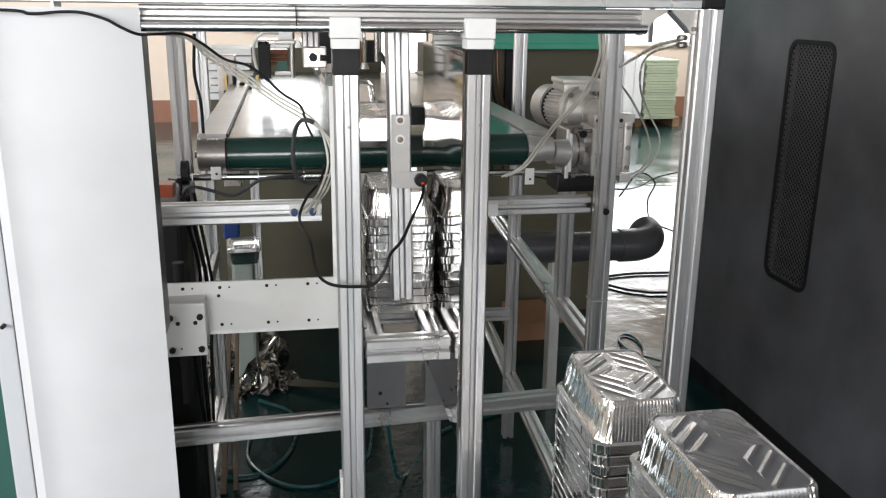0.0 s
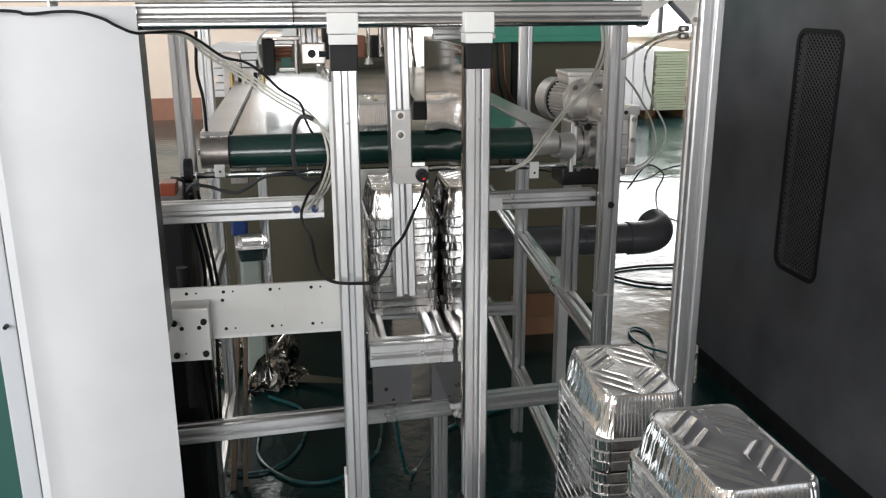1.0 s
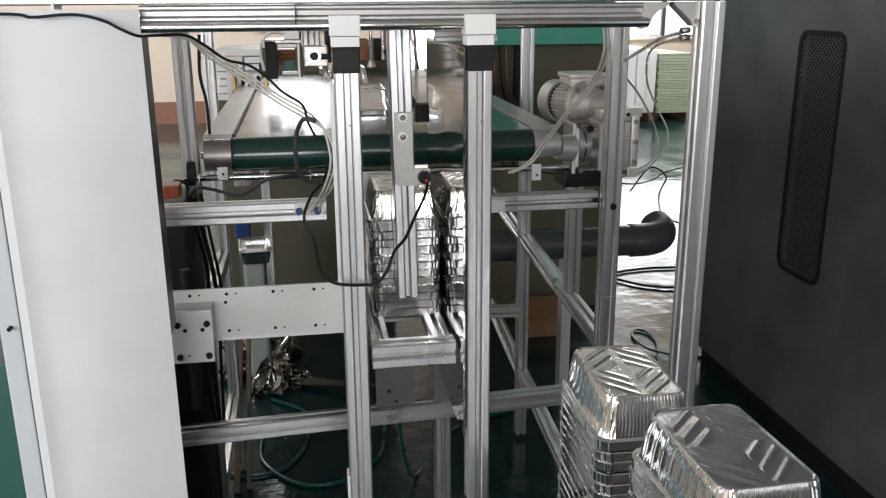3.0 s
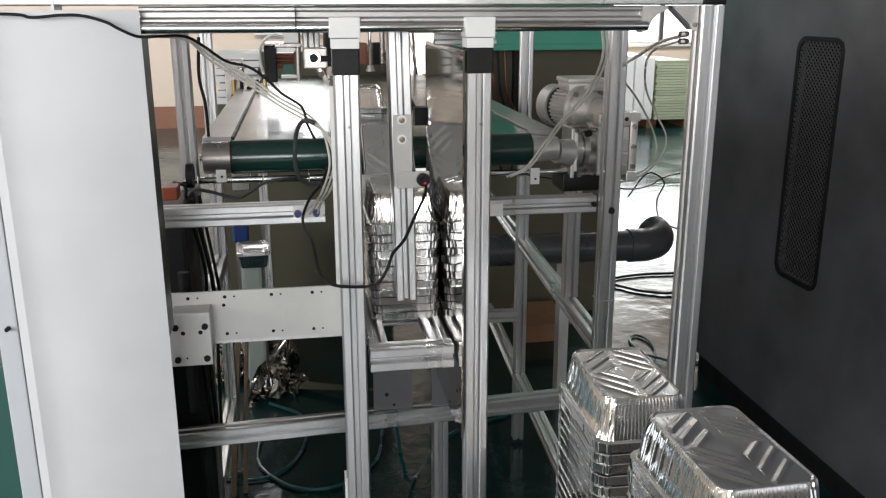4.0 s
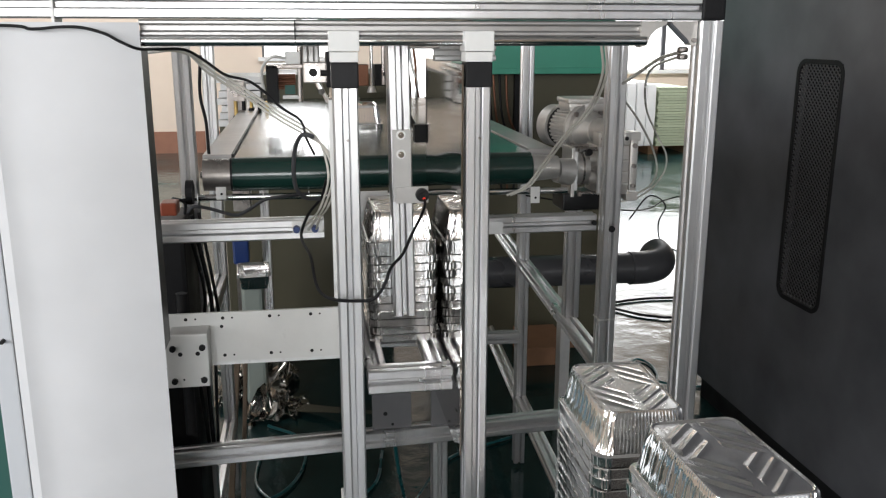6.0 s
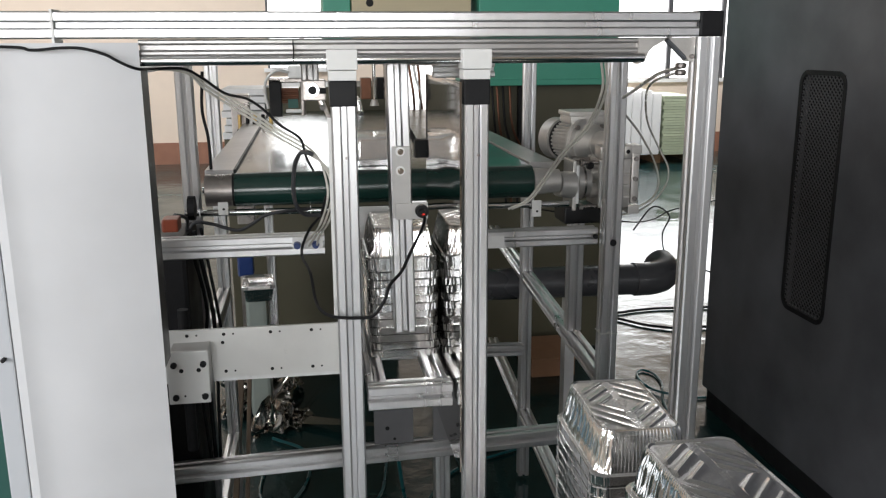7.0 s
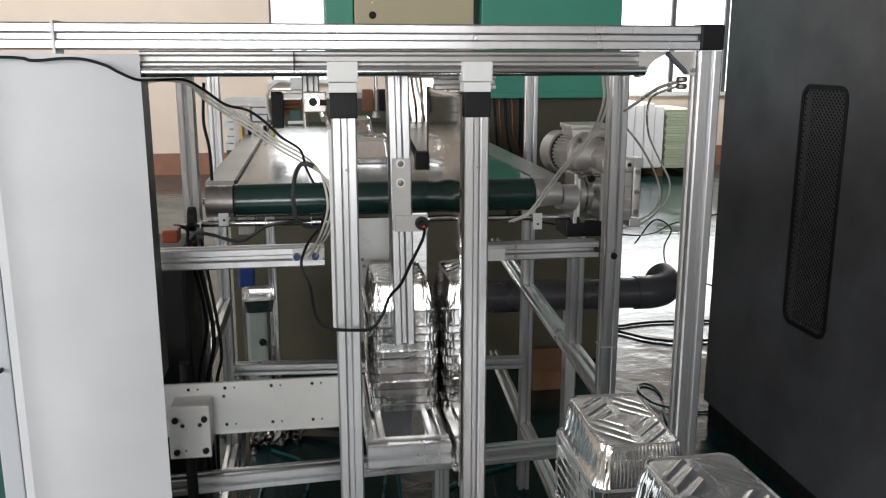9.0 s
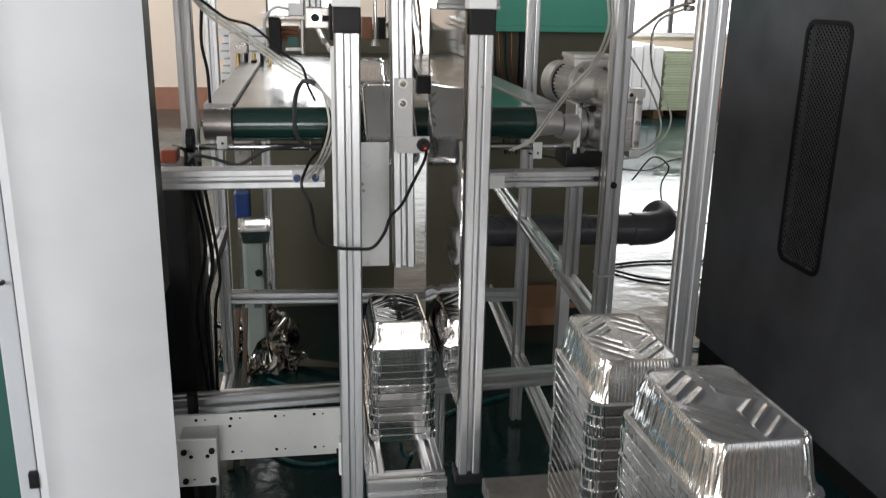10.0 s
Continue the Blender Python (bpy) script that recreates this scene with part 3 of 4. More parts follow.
# ---- conveyor ----
conv = thing("belt_conveyor", "green flat-belt conveyor with steel side frames and a gear motor", "conveyor")
RY, RZ, RR, ZB = 0.742, 1.265, 0.041, 1.306
CL, CR, YB = -0.478, 0.262, 2.75
bm = bmesh.new()
strip = [(YB, RZ + RR)] + [(y, RZ + RR) for y in (2.2, 1.7, 1.2, 0.9)]
inner = [(y, z - 0.002) for y, z in strip]
for k in range(17):
    a = radians(90 + 180 * k / 16)
    strip.append((RY + RR * math.cos(a), RZ + RR * math.sin(a)))
    inner.append((RY + (RR - 0.002) * math.cos(a), RZ + (RR - 0.002) * math.sin(a)))
for y in (0.9, 1.2, 1.7, 2.2, YB):
    strip.append((y, RZ - RR))
    inner.append((y, RZ - RR + 0.002))
ringv = [[bm.verts.new((x, y, z)) for y, z in pts] for x, pts in ((CL, strip), (CR, strip), (CR, inner), (CL, inner))]
for q in range(4):
    va, vb = ringv[q], ringv[(q + 1) % 4]
    for i in range(len(strip) - 1):
        bm.faces.new((va[i], va[i + 1], vb[i + 1], vb[i]))
for i in (0, -1):
    bm.faces.new([r[i] for r in ringv])
part("belt", bm, BELT, conv, "dark green flat belt", smooth=True)
ro = part("roller", cyl((-0.548, RY, RZ), (-0.481, RY, RZ), RR - 0.002, seg=36), STEEL_DARK, conv, "bare steel roller end", smooth=True)
part("roller_seam", cyl((-0.4835, RY, RZ), (-0.4785, RY, RZ), RR - 0.0005, seg=36), BLACK, ro)
part("axle", cyl((-0.556, RY, RZ), (-0.548, RY, RZ), 0.008), CHROME, ro)
part("drive_hub", cyl((0.265, RY, RZ), (0.335, RY, RZ), RR - 0.006, RR - 0.012, 36), ALU_CAST, conv, "cast drive hub", smooth=True)
for x0, x1, nm in ((-0.552, -0.482, "side_plate"), (0.266, 0.335, "side_plate")):
    part(nm, box(x0, RY + 0.03, RZ - 0.03, x1, YB, ZB + 0.004, 0.002), FRAME_GREY, conv, "scratched grey metal side frame")
part("gap_strip", box(-0.4825, RY + 0.02, ZB - 0.01, -0.4765, YB, ZB + 0.006), BLACK, conv)
for x, dz in ((-0.507, 0.019), (0.271, -0.012)):
    c = part("clip", box(x - 0.012, 0.712, 1.190 + dz, x + 0.012, 0.716, 1.232 + dz, 0.001), PLATE, conv, "small pale clip with a hole")
    part("hole", cyl((x + 0.001, 0.7115, 1.204 + dz), (x + 0.001, 0.714, 1.204 + dz), 0.003), BLACK, c)
part("cross_rod", cyl((-0.60, 0.73, 1.212), (0.36, 0.73, 1.206), 0.008), CHROME, conv, "polished cross rod", smooth=True)
for x in (-0.565, -0.41, -0.30):
    part("tie", cyl((x, 0.73, 1.2115), (x + 0.002, 0.73, 1.2115), 0.011), CAP_WHITE, conv)
# gear motor at the drive end: hub, square plates, round necks, housing, and the motor behind
part("hub_collar", cyl((0.335, RY + 0.01, RZ - 0.010), (0.376, RY + 0.02, RZ - 0.016), 0.031, 0.036, 36), ALU_CAST, conv, "round cast collar", smooth=True)
part("flange_plate", box(0.378, 0.755, 1.182, 0.388, 0.845, 1.312, 0.002), ALU_CAST, conv, "square cast flange plate")
part("flange_plate", box(0.3895, 0.762, 1.198, 0.398, 0.838, 1.300, 0.002), ALU_DULL, conv, "square milled flange plate")
part("gear_neck", cyl((0.398, 0.80, 1.252), (0.432, 0.80, 1.252), 0.044, 0.042, 36), ALU_CAST, conv, "round cast neck of the gearbox", smooth=True)
part("neck_ring", cyl((0.412, 0.80, 1.252), (0.417, 0.80, 1.252), 0.0465, seg=36), STEEL_DARK, conv, smooth=True)
part("breather", cyl((0.424, 0.765, 1.296), (0.424, 0.752, 1.300), 0.009, seg=16), BLACK, conv, "black breather plug", smooth=True)
for z in (1.277, 1.229):
    part("bearing_boss", cyl((0.430, 0.785, z), (0.450, 0.785, z), 0.021, 0.019, 24), ALU_CAST, conv, "round bearing boss", smooth=True)
for y, z in ((0.764, 1.306), (0.764, 1.190), (0.836, 1.306)):
    part("tie_bolt", cyl((0.398, y, z), (0.448, y, z), 0.0055, seg=12), STEEL_DARK, conv, smooth=True)
    part("bolt_head", cyl((0.3985, y, z), (0.408, y, z), 0.0095, seg=6), STEEL_DARK, conv)
gm = part("gearbox", box(0.449, 0.755, 1.186, 0.534, 0.86, 1.315, 0.004), ALU_CAST, conv, "cast aluminium gearbox housing", smooth=True)
part("milled_edge", box(0.447, 0.745, 1.192, 0.462, 0.7545, 1.312, 0.001), ALU_DULL, gm, "bare milled edge")
part("edge_hole", cyl((0.457, 0.7445, 1.248), (0.457, 0.748, 1.248), 0.0028), BLACK, gm)
for z in (1.215, 1.245, 1.275):
    part("housing_rib", box(0.4635, 0.744, z - 0.0035, 0.530, 0.7545, z + 0.0035, 0.001), ALU_CAST, gm)
for x in (0.448, 0.512):
    lug = part("bolt_lug", box(x, 0.750, 1.3155, x + 0.022, 0.80, 1.349, 0.003), ALU_CAST, gm, "cast bolt lug", smooth=True)
    part("lug_hole", cyl((x + 0.011, 0.7495, 1.334), (x + 0.011, 0.753, 1.334), 0.0055, seg=16), BLACK, lug)
part("end_housing", box(0.5345, 0.75, 1.196, 0.556, 0.85, 1.330, 0.004), ALU_CAST, conv, "cast end housing", smooth=True)
for z in (1.180, 1.338):
    part("foot_lug", box(0.530, 0.752, z - 0.012, 0.562, 0.80, z + 0.012, 0.003), ALU_CAST, conv)
for z in (1.21, 1.262, 1.315):
    part("bolt", bolt((0.545, 0.75, z), (0, -1, 0), 0.0065, 0.006), STEEL_DARK, gm)
d = Vector((0.36, -0.93, 0)).normalized()
FC = Vector((0.478, 0.95, 1.338))
MA = FC - d * 0.118
s = Vector((-d.y, d.x, 0))
mo = part("motor_body", cyl(MA, FC, 0.050, seg=36), ALU_CAST, conv, "finned grey electric motor", smooth=True)
part("fan_cowl", cyl(MA - d * 0.035, MA + d * 0.010, 0.060, 0.062, 40), ALU_CAST, mo, "round motor fan cowl", smooth=True)
# black disc, paints the shade in the gap behind the cowl
part("cowl_shadow", cyl(MA + d * 0.0105, MA + d * 0.018, 0.055, 0.055, 40), BLACK, mo)
for k in range(30):
    a = 2 * math.pi * k / 30
    o = (s * math.cos(a) + Vector((0, 0, 1)) * math.sin(a)) * 0.053
    part("fin", cyl(MA + o + d * 0.020, MA + o + d * 0.096, 0.0032, seg=6), ALU_CAST, mo)
fl = part("motor_flange", cyl(FC - d * 0.018, FC - d * 0.004, 0.068, 0.074, 48), ALU_CAST, mo, "round motor flange", smooth=True)
part("flange_face", cyl(FC - d * 0.0035, FC + d * 0.006, 0.072, 0.069, 48), ALU_CAST, mo, smooth=True)
part("adapter_cone", cyl(FC + d * 0.006, FC + d * 0.055, 0.056, 0.040, 40), ALU_CAST, mo, "cast adapter cone", smooth=True)
part("adapter_neck", cyl(FC + d * 0.055, FC + d * 0.115, 0.036, 0.034, 32), ALU_CAST, mo, smooth=True)
for k in range(4):
    a = math.pi * (0.25 + 0.5 * k)
    o = (s * math.cos(a) + Vector((0, 0, 1)) * math.sin(a)) * 0.062
    part("bolt", bolt(FC + d * 0.006 + o, d, 0.0075, 0.006), STEEL_DARK, fl)
bm = box(0.424, 0.94, 1.388, 0.530, 1.05, 1.416, 0.006)
add_box(bm, 0.420, 0.936, 1.410, 0.534, 1.054, 1.424, 0.004)
part("terminal_box", bm, ALU_CAST, mo, "square motor terminal box", smooth=True)
part("bracket", box(0.36, 0.76, 1.145, 0.50, 0.86, 1.19, 0.004), MESH_BLACK, conv, "black motor bracket")
for x in (-0.5, 0.30):
    for y in (2.6,):
        part("leg", profile((x, y, 0), (x, y, 1.23), (0, 1, 0)), ALU, conv)

# ---- pick-and-place head over the belt ----
head = thing("pick_head", "brown and black pneumatic head on a gantry over the belt", "machine head")
part("body", box(-0.412, 1.63, 1.415, -0.327, 1.72, 1.466, 0.004), COPPER, head, "brown varnished coil block")
for z in (1.428, 1.441, 1.454):
    part("winding", cyl((-0.408, 1.632, z), (-0.331, 1.632, z), 0.0065, seg=10), COPPER, head, smooth=True)
part("side", box(-0.425, 1.60, 1.372, -0.385, 1.72, 1.497, 0.003), BLACK, head)
part("top_plate", box(-0.425, 1.60, 1.485, -0.30, 1.72, 1.50, 0.003), STEEL_DARK, head)
part("label_plate", box(-0.364, 1.612, 1.400, -0.330, 1.618, 1.430), TEAL, head)
part("ledge", box(-0.372, 1.60, 1.385, -0.318, 1.64, 1.394, 0.002), PLATE, head, "pale ledge")
part("bracket", box(-0.36, 1.60, 1.50, -0.31, 1.64, 1.54, 0.002), PLATE, head)
part("column", cyl((-0.314, 1.61, 1.376), (-0.308, 1.61, 1.70), 0.009), STEEL_DARK, head, "worn steel column", smooth=True)
part("guide_column", cyl((-0.072, 1.60, 1.425), (-0.072, 1.60, 1.60), 0.006), CHROME, head, "polished guide column", smooth=True)
part("coil", box(-0.115, 1.62, 1.425, -0.08, 1.70, 1.497, 0.003), COPPER, head)
part("coil", box(-0.06, 1.62, 1.425, -0.02, 1.70, 1.497, 0.003), BLACK, head)
part("column", cyl((-0.03, 1.60, 1.43), (-0.03, 1.60, 1.70), 0.009), STEEL_DARK, head, "worn steel column", smooth=True)
part("suction_foot", cyl((-0.072, 1.60, 1.405), (-0.072, 1.60, 1.425), 0.016, 0.010), ALU_CAST, head, smooth=True)
part("slide_rod", cyl((-0.285, 1.58, 1.50), (-0.262, 0.60, 1.47), 0.007), STEEL, head)
part("slide_rod", cyl((-0.270, 1.58, 1.485), (-0.250, 0.60, 1.45), 0.005), STEEL_DARK, head)
part("cylinder", box(-0.225, 1.62, 1.42, -0.165, 1.72, 1.54, 0.006), BLACK, head, "black air cylinder")
part("gantry_beam", profile((-0.60, 1.75, 1.60), (0.45, 1.75, 1.60), (0, 0, 1), 0.04, 0.04), ALU, head)
part("air_hose", tube([(-0.36, 1.60, 1.52), (-0.40, 1.58, 1.525), (-0.432, 1.59, 1.495), (-0.438, 1.6, 1.45), (-0.43, 1.60, 1.40)], 0.005), CAP_WHITE, head, "white air hose")
rack = thing("control_rack", "small rack of valves with yellow and black knobs", "valve rack")
part("back", box(-0.60, 2.12, 0.9, -0.53, 2.2, 1.42, 0.004), STEEL_DARK, rack)
for i in range(5):
    part("valve", box(-0.575 + 0.03 * i, 2.05, 1.24 + 0.012 * (i % 2), -0.556 + 0.03 * i, 2.12, 1.29 + 0.015 * (i % 3), 0.003), YELLOW if i == 1 else BLACK, rack)
    part("knob", cyl((-0.565 + 0.03 * i, 2.08, 1.28), (-0.565 + 0.03 * i, 2.08, 1.345), 0.007), BLACK if i % 2 else BRASS, rack)
sheets = thing("board_stack", "stack of white board sheets behind the conveyor", "board stack")
for i in range(7):
    part("sheet", box(-0.72 + 0.01 * (i % 3), 2.96, 1.16 + 0.035 * i, -0.51 + (0.25 if i > 5 else 0.012 * (i % 2)), 3.4, 1.19 + 0.035 * i, 0.002), PAPER, sheets)
part("support", box(-0.72, 3.02, 0, -0.515, 3.4, 1.155), OLIVE, sheets)

# ---- left cabinet door panel and what stands beside it ----
panel = thing("cabinet_panel", "large white painted sheet-metal door panel", "machine panel")
bm = bmesh.new()
cols, rows_ = 14, 2
grid = []
for i in range(cols + 1):
    u = i / cols
    x = -0.772 + u * 0.230
    y = 0.0 + 0.012 * math.sin(u * math.pi) * -1 - 0.008 * math.exp(-((u - 0.08) / 0.05) ** 2)
    grid.append([bm.verts.new((x, y, z)) for z in (0.02, 0.8, 1.612)])
for i in range(cols):
    for j in range(2):
        bm.faces.new((grid[i][j], grid[i + 1][j], grid[i + 1][j + 1], grid[i][j + 1]))
bm.normal_update()
bmesh.ops.solidify(bm, geom=bm.faces[:], thickness=0.003)
part("sheet", bm, SHEET, panel, smooth=True)
part("edge", box(-0.5455, 0.004, 1.09, -0.5425, 0.06, 1.57), MESH_BLACK, panel, "dark folded edge")
side = thing("side_cabinet", "pale blue-grey sheet cabinet with a green flank beside the panel", "cabinet")
part("door", box(-0.808, 0.006, 0.03, -0.776, 0.05, 1.60, 0.003), BLUE_GREY, side, "narrow blue-grey door edge")
part("body", box(-1.8, 0.10, 0.03, -0.81, 0.6, 1.02, 0.004), TEAL, side, "dark teal painted flank")
part("plinth", box(-1.8, 0.10, 0, -0.776, 0.6, 0.03), BLACK, side)
part("hinge", box(-0.788, -0.006, 0.750, -0.772, 0.0055, 0.780, 0.002), BLACK, side, "black plastic hinge")
part("lock", cyl((-0.790, 0.006, 1.12), (-0.790, -0.004, 1.12), 0.0035), BLACK, side)

# ---- dark grey cabinet wall with the mesh vent ----
dark = thing("grey_cabinet", "tall dark grey painted steel cabinet with a mesh vent", "cabinet")
WX = 1.417
VY0, VY1, VZ0, VZ1 = 1.205, 1.455, 0.665, 1.505
bm = bmesh.new()
add_box(bm, WX, -3.5, 0.10, WX + 0.03, VY0, 3.2)
add_box(bm, WX, VY1, 0.10, WX + 0.03, 2.05, 3.2)
add_box(bm, WX, VY0, 0.10, WX + 0.03, VY1, VZ0)
add_box(bm, WX, VY0, VZ1, WX + 0.03, VY1, 3.2)
part("side_panel", bm, GREY_PAINT, dark, "dark grey painted panel, faintly stained")
part("back_panel", box(WX + 0.03, 2.02, 0.10, WX + 1.2, 2.05, 3.2), GREY_PAINT, dark)
part("plinth", box(WX + 0.02, -3.5, 0, WX + 1.2, 2.04, 0.10), BLACK, dark)
# black sheet in place of the unlit cabinet interior, its shade given as colour
part("inside", box(WX + 0.12, VY0 - 0.2, VZ0 - 0.2, WX + 0.14, VY1 + 0.2, VZ1 + 0.2), BLACK, dark, "black sheet standing in for the shade behind the vent")


def rounded_frame(bm, y0, z0, y1, z1, r, w, x0, x1):
    outer, inner = [], []
    for cy, cz, a0 in ((y1 - r, z1 - r, 0), (y0 + r, z1 - r, 90), (y0 + r, z0 + r, 180), (y1 - r, z0 + r, 270)):
        for k in range(9):
            a = radians(a0 + 90 * k / 8)
            outer.append((cy + r * math.cos(a), cz + r * math.sin(a)))
            inner.append((cy + (r - w) * math.cos(a), cz + (r - w) * math.sin(a)))
    rings = [[bm.verts.new((x, y, z)) for y, z in pts] for x, pts in ((x1, outer), (x0, outer), (x0, inner), (x1, inner))]
    n = len(outer)
    for q in range(4):
        a, b = rings[q], rings[(q + 1) % 4]
        for k in range(n):
            bm.faces.new((a[k], a[(k + 1) % n], b[(k + 1) % n], b[k]))


vent = part("vent_frame", bmesh.new(), BLACK, dark)
bm = bmesh.new()
rounded_frame(bm, VY0 - 0.012, VZ0 - 0.012, VY1 + 0.012, VZ1 + 0.012, 0.05, 0.016, WX - 0.003, WX + 0.010)
bm.to_mesh(vent.data)
bm.free()
bm = bmesh.new()
ny, nz = 12, 44
dy, dz = (VY1 - VY0) / ny, (VZ1 - VZ0) / nz
for k in range(nz + 1):
    for j in range(ny):
        y0, z0 = VY0 + j * dy, VZ0 + k * dz
        mid = y0 + dy / 2
        for (ya, za), (yb, zb) in (((y0, z0), (mid, z0 + dz / 2)), ((mid, z0 + dz / 2), (y0 + dy, z0)), ((y0, z0), (mid, z0 - dz / 2)), ((mid, z0 - dz / 2), (y0 + dy, z0))):
            if VZ0 - 0.001 < min(za, zb) and max(za, zb) < VZ1 + 0.001:
                t = Vector((0, zb - za, ya - yb)).normalized() * 0.0014
                a, b, back = Vector((WX + 0.002, ya, za)), Vector((WX + 0.002, yb, zb)), Vector((0.003, 0, 0))
                q = [bm.verts.new(p) for p in (a + t, b + t, b - t, a - t)]
                r = [bm.verts.new(p) for p in (a + t + back, b + t + back, b - t + back, a - t + back)]
                bm.faces.new(q)
                for i in range(4):
                    bm.faces.new((q[i], r[i], r[(i + 1) % 4], q[(i + 1) % 4]))
tagged(part("mesh", bm, MESH_GREY, vent, "expanded metal mesh"), kind="stuff")

# ---- press machine behind ----
press = thing("press_machine", "large olive and green painted press behind the conveyor", "machine")
part("base", box(-0.50, 2.9, 0, 0.12, 3.6, 1.41, 0.006), OLIVE, press, "olive beige base")
part("base", box(0.40, 2.9, 0, 1.27, 3.6, 1.41, 0.006), OLIVE, press, "olive beige base")
for i, x in enumerate((0.20, 0.225, 0.25, 0.27)):
    part("hanging_hose", tube([(x - 0.02, 3.1, 1.60), (x, 3.1, 1.45), (x + 0.012 * (i % 3), 3.08, 1.36), (x + 0.02, 3.1, 1.26)], 0.007), COPPER if i % 2 else CAP_WHITE, press)
part("green_door", box(0.525, 2.8, 1.41, 1.225, 3.5, 2.05, 0.006), GREEN, press, "green cabinet door")
part("green_edge", box(0.525, 2.795, 1.41, 1.225, 2.83, 1.44, 0.004), GREEN, press)
part("beige_door", box(-0.08, 2.82, 1.60, 0.49, 3.5, 2.05, 0.006), BEIGE, press, "beige cover with screws")
part("green_post", box(-0.215, 2.84, 1.60, -0.085, 3.5, 2.05, 0.006), GREEN, press)
part("cover_hole", cyl((0.005, 2.8195, 1.80), (0.005, 2.823, 1.80), 0.018), BLACK, press)
for x, z in ((-0.005, 1.755), (0.02, 1.755), (0.005, 1.86)):
    part("cover_screw", bolt((x, 2.82, z), (0, -1, 0), 0.007, 0.003), STEEL_DARK, press)
part("strap", box(0.74, 2.86, 0.95, 0.775, 2.895, 1.41), BLACK, press, "black strap")
for i, x in enumerate((0.60, 0.625, 0.655, 0.69)):
    part("hanging_cable", tube([(x, 2.85, 1.41), (x + 0.015, 2.83, 1.2), (x + 0.05 + 0.02 * i, 2.86, 1.0), (x + 0.09, 2.88, 0.8)], 0.006), COPPER if i % 2 else BLACK, press)

# ---- grey duct, floor clutter ----
duct = thing("exhaust_duct", "dark grey plastic duct with an elbow on its end", "duct")
part("pipe", cyl((0.15, 1.86, 0.675), (1.02, 1.86, 0.668), 0.063, seg=32), PVC, duct, smooth=True)
part("elbow", tube([(1.0, 1.86, 0.668), (1.06, 1.861, 0.668), (1.112, 1.875, 0.674), (1.140, 1.915, 0.687), (1.138, 1.965, 0.702)], 0.068, 24), PVC, duct, "swept elbow", smooth=True)
part("seam", cyl((0.99, 1.86, 0.668), (1.01, 1.86, 0.668), 0.069, seg=32), PVC, duct, smooth=True)
part("support", box(0.70, 1.83, 0, 0.74, 1.89, 0.64), ALU_DULL, duct)
carton = thing("cardboard_box", "flattened brown cardboard box on the floor", "cardboard box")
part("box", box(0.74, 2.50, 0, 0.96, 2.8, 0.11, 0.004), CARD, carton)
part("flap", box(0.73, 2.44, 0.11, 0.97, 2.52, 0.116), CARD, carton)
pal = thing("pallet", "raw wooden pallet on the green floor", "pallet")
for i in range(5):
    part("board", box(3.82, 9.9 + 0.2 * i, 0.11, 5.02, 10.03 + 0.2 * i, 0.13), WOOD, pal)
for x in (3.82, 4.37, 4.92):
    part("block", box(x, 9.9, 0, x + 0.1, 10.85, 0.11), WOOD, pal)
bs = thing("board_stack", "tall stack of pale green boards on a pallet", "board stack")
for i in range(22):
    part("sheet", box(4.42 + 0.01 * math.sin(i * 2.1), 9.75, 0.131 + 0.036 * i, 4.87 + 0.01 * math.sin(i * 1.3), 10.8, 0.162 + 0.036 * i), BOARD, bs)
wr = thing("wrapped_stack", "stack wrapped in loose white plastic film", "wrapped stack")
for k in range(4):
    bm = box(3.84 + 0.14 * k, 9.75 + 0.02 * (k % 2), 0.131, 3.97 + 0.14 * k, 10.8, 0.96 + 0.02 * (k % 3), 0.015)
    bmesh.ops.subdivide_edges(bm, edges=bm.edges[:], cuts=5, use_grid_fill=True)
    for v in bm.verts:
        v.co += Vector((noise.noise(v.co * 4), noise.noise(v.co * 4 + Vector((7, 0, 0))), 0.3 * noise.noise(v.co * 3))) * 0.012
    part("bale", bm, PAPER, wr, "upright bale in white film", smooth=True)


def crumple(label, c, size, height, seed, n=44, turn=0):
    """A thrown-down sheet of foil: flat facets between sharp folds."""
    t = thing("foil_scrap", label, "foil scrap", pose(*c, 0, 0, turn))
    off = Vector((seed * 7.3, seed * 1.9, seed))
    verts = []
    for j in range(n + 1):
        for i in range(n + 1):
            u, v = 2 * i / n - 1, 2 * j / n - 1
            q = Vector((u, v, 0)) * 1.6 + off
            fold = abs(noise.noise(q)) + 0.5 * abs(noise.noise(q * 2.3)) + 0.12 * abs(noise.noise(q * 5.1))
            away = max(0.0, 1 - 0.55 * (u * u + v * v))
            x = u * size[0] * (0.75 + 0.5 * noise.noise(q * 0.9 + Vector((3, 0, 0)))) + 0.35 * size[0] * noise.noise(q * 2.1 + Vector((0, 5, 0)))
            y = v * size[1] * (0.75 + 0.5 * noise.noise(q * 0.9 + Vector((0, 0, 9)))) + 0.35 * size[1] * noise.noise(q * 2.1 + Vector((8, 0, 0)))
            verts.append((x, y, 0.004 + height * away * fold * 1.5))
    faces = [(j * (n + 1) + i, j * (n + 1) + i + 1, (j + 1) * (n + 1) + i + 1, (j + 1) * (n + 1) + i) for j in range(n) for i in range(n)]
    me = bpy.data.meshes.new("sheet")
    me.from_pydata(verts, [], faces)
    bm = bmesh.new()
    bm.from_mesh(me)
    bpy.data.meshes.remove(me)
    bmesh.ops.solidify(bm, geom=bm.faces[:], thickness=0.0008)
    part("sheet", bm, FOIL_DARK, t, smooth=True)
    return t


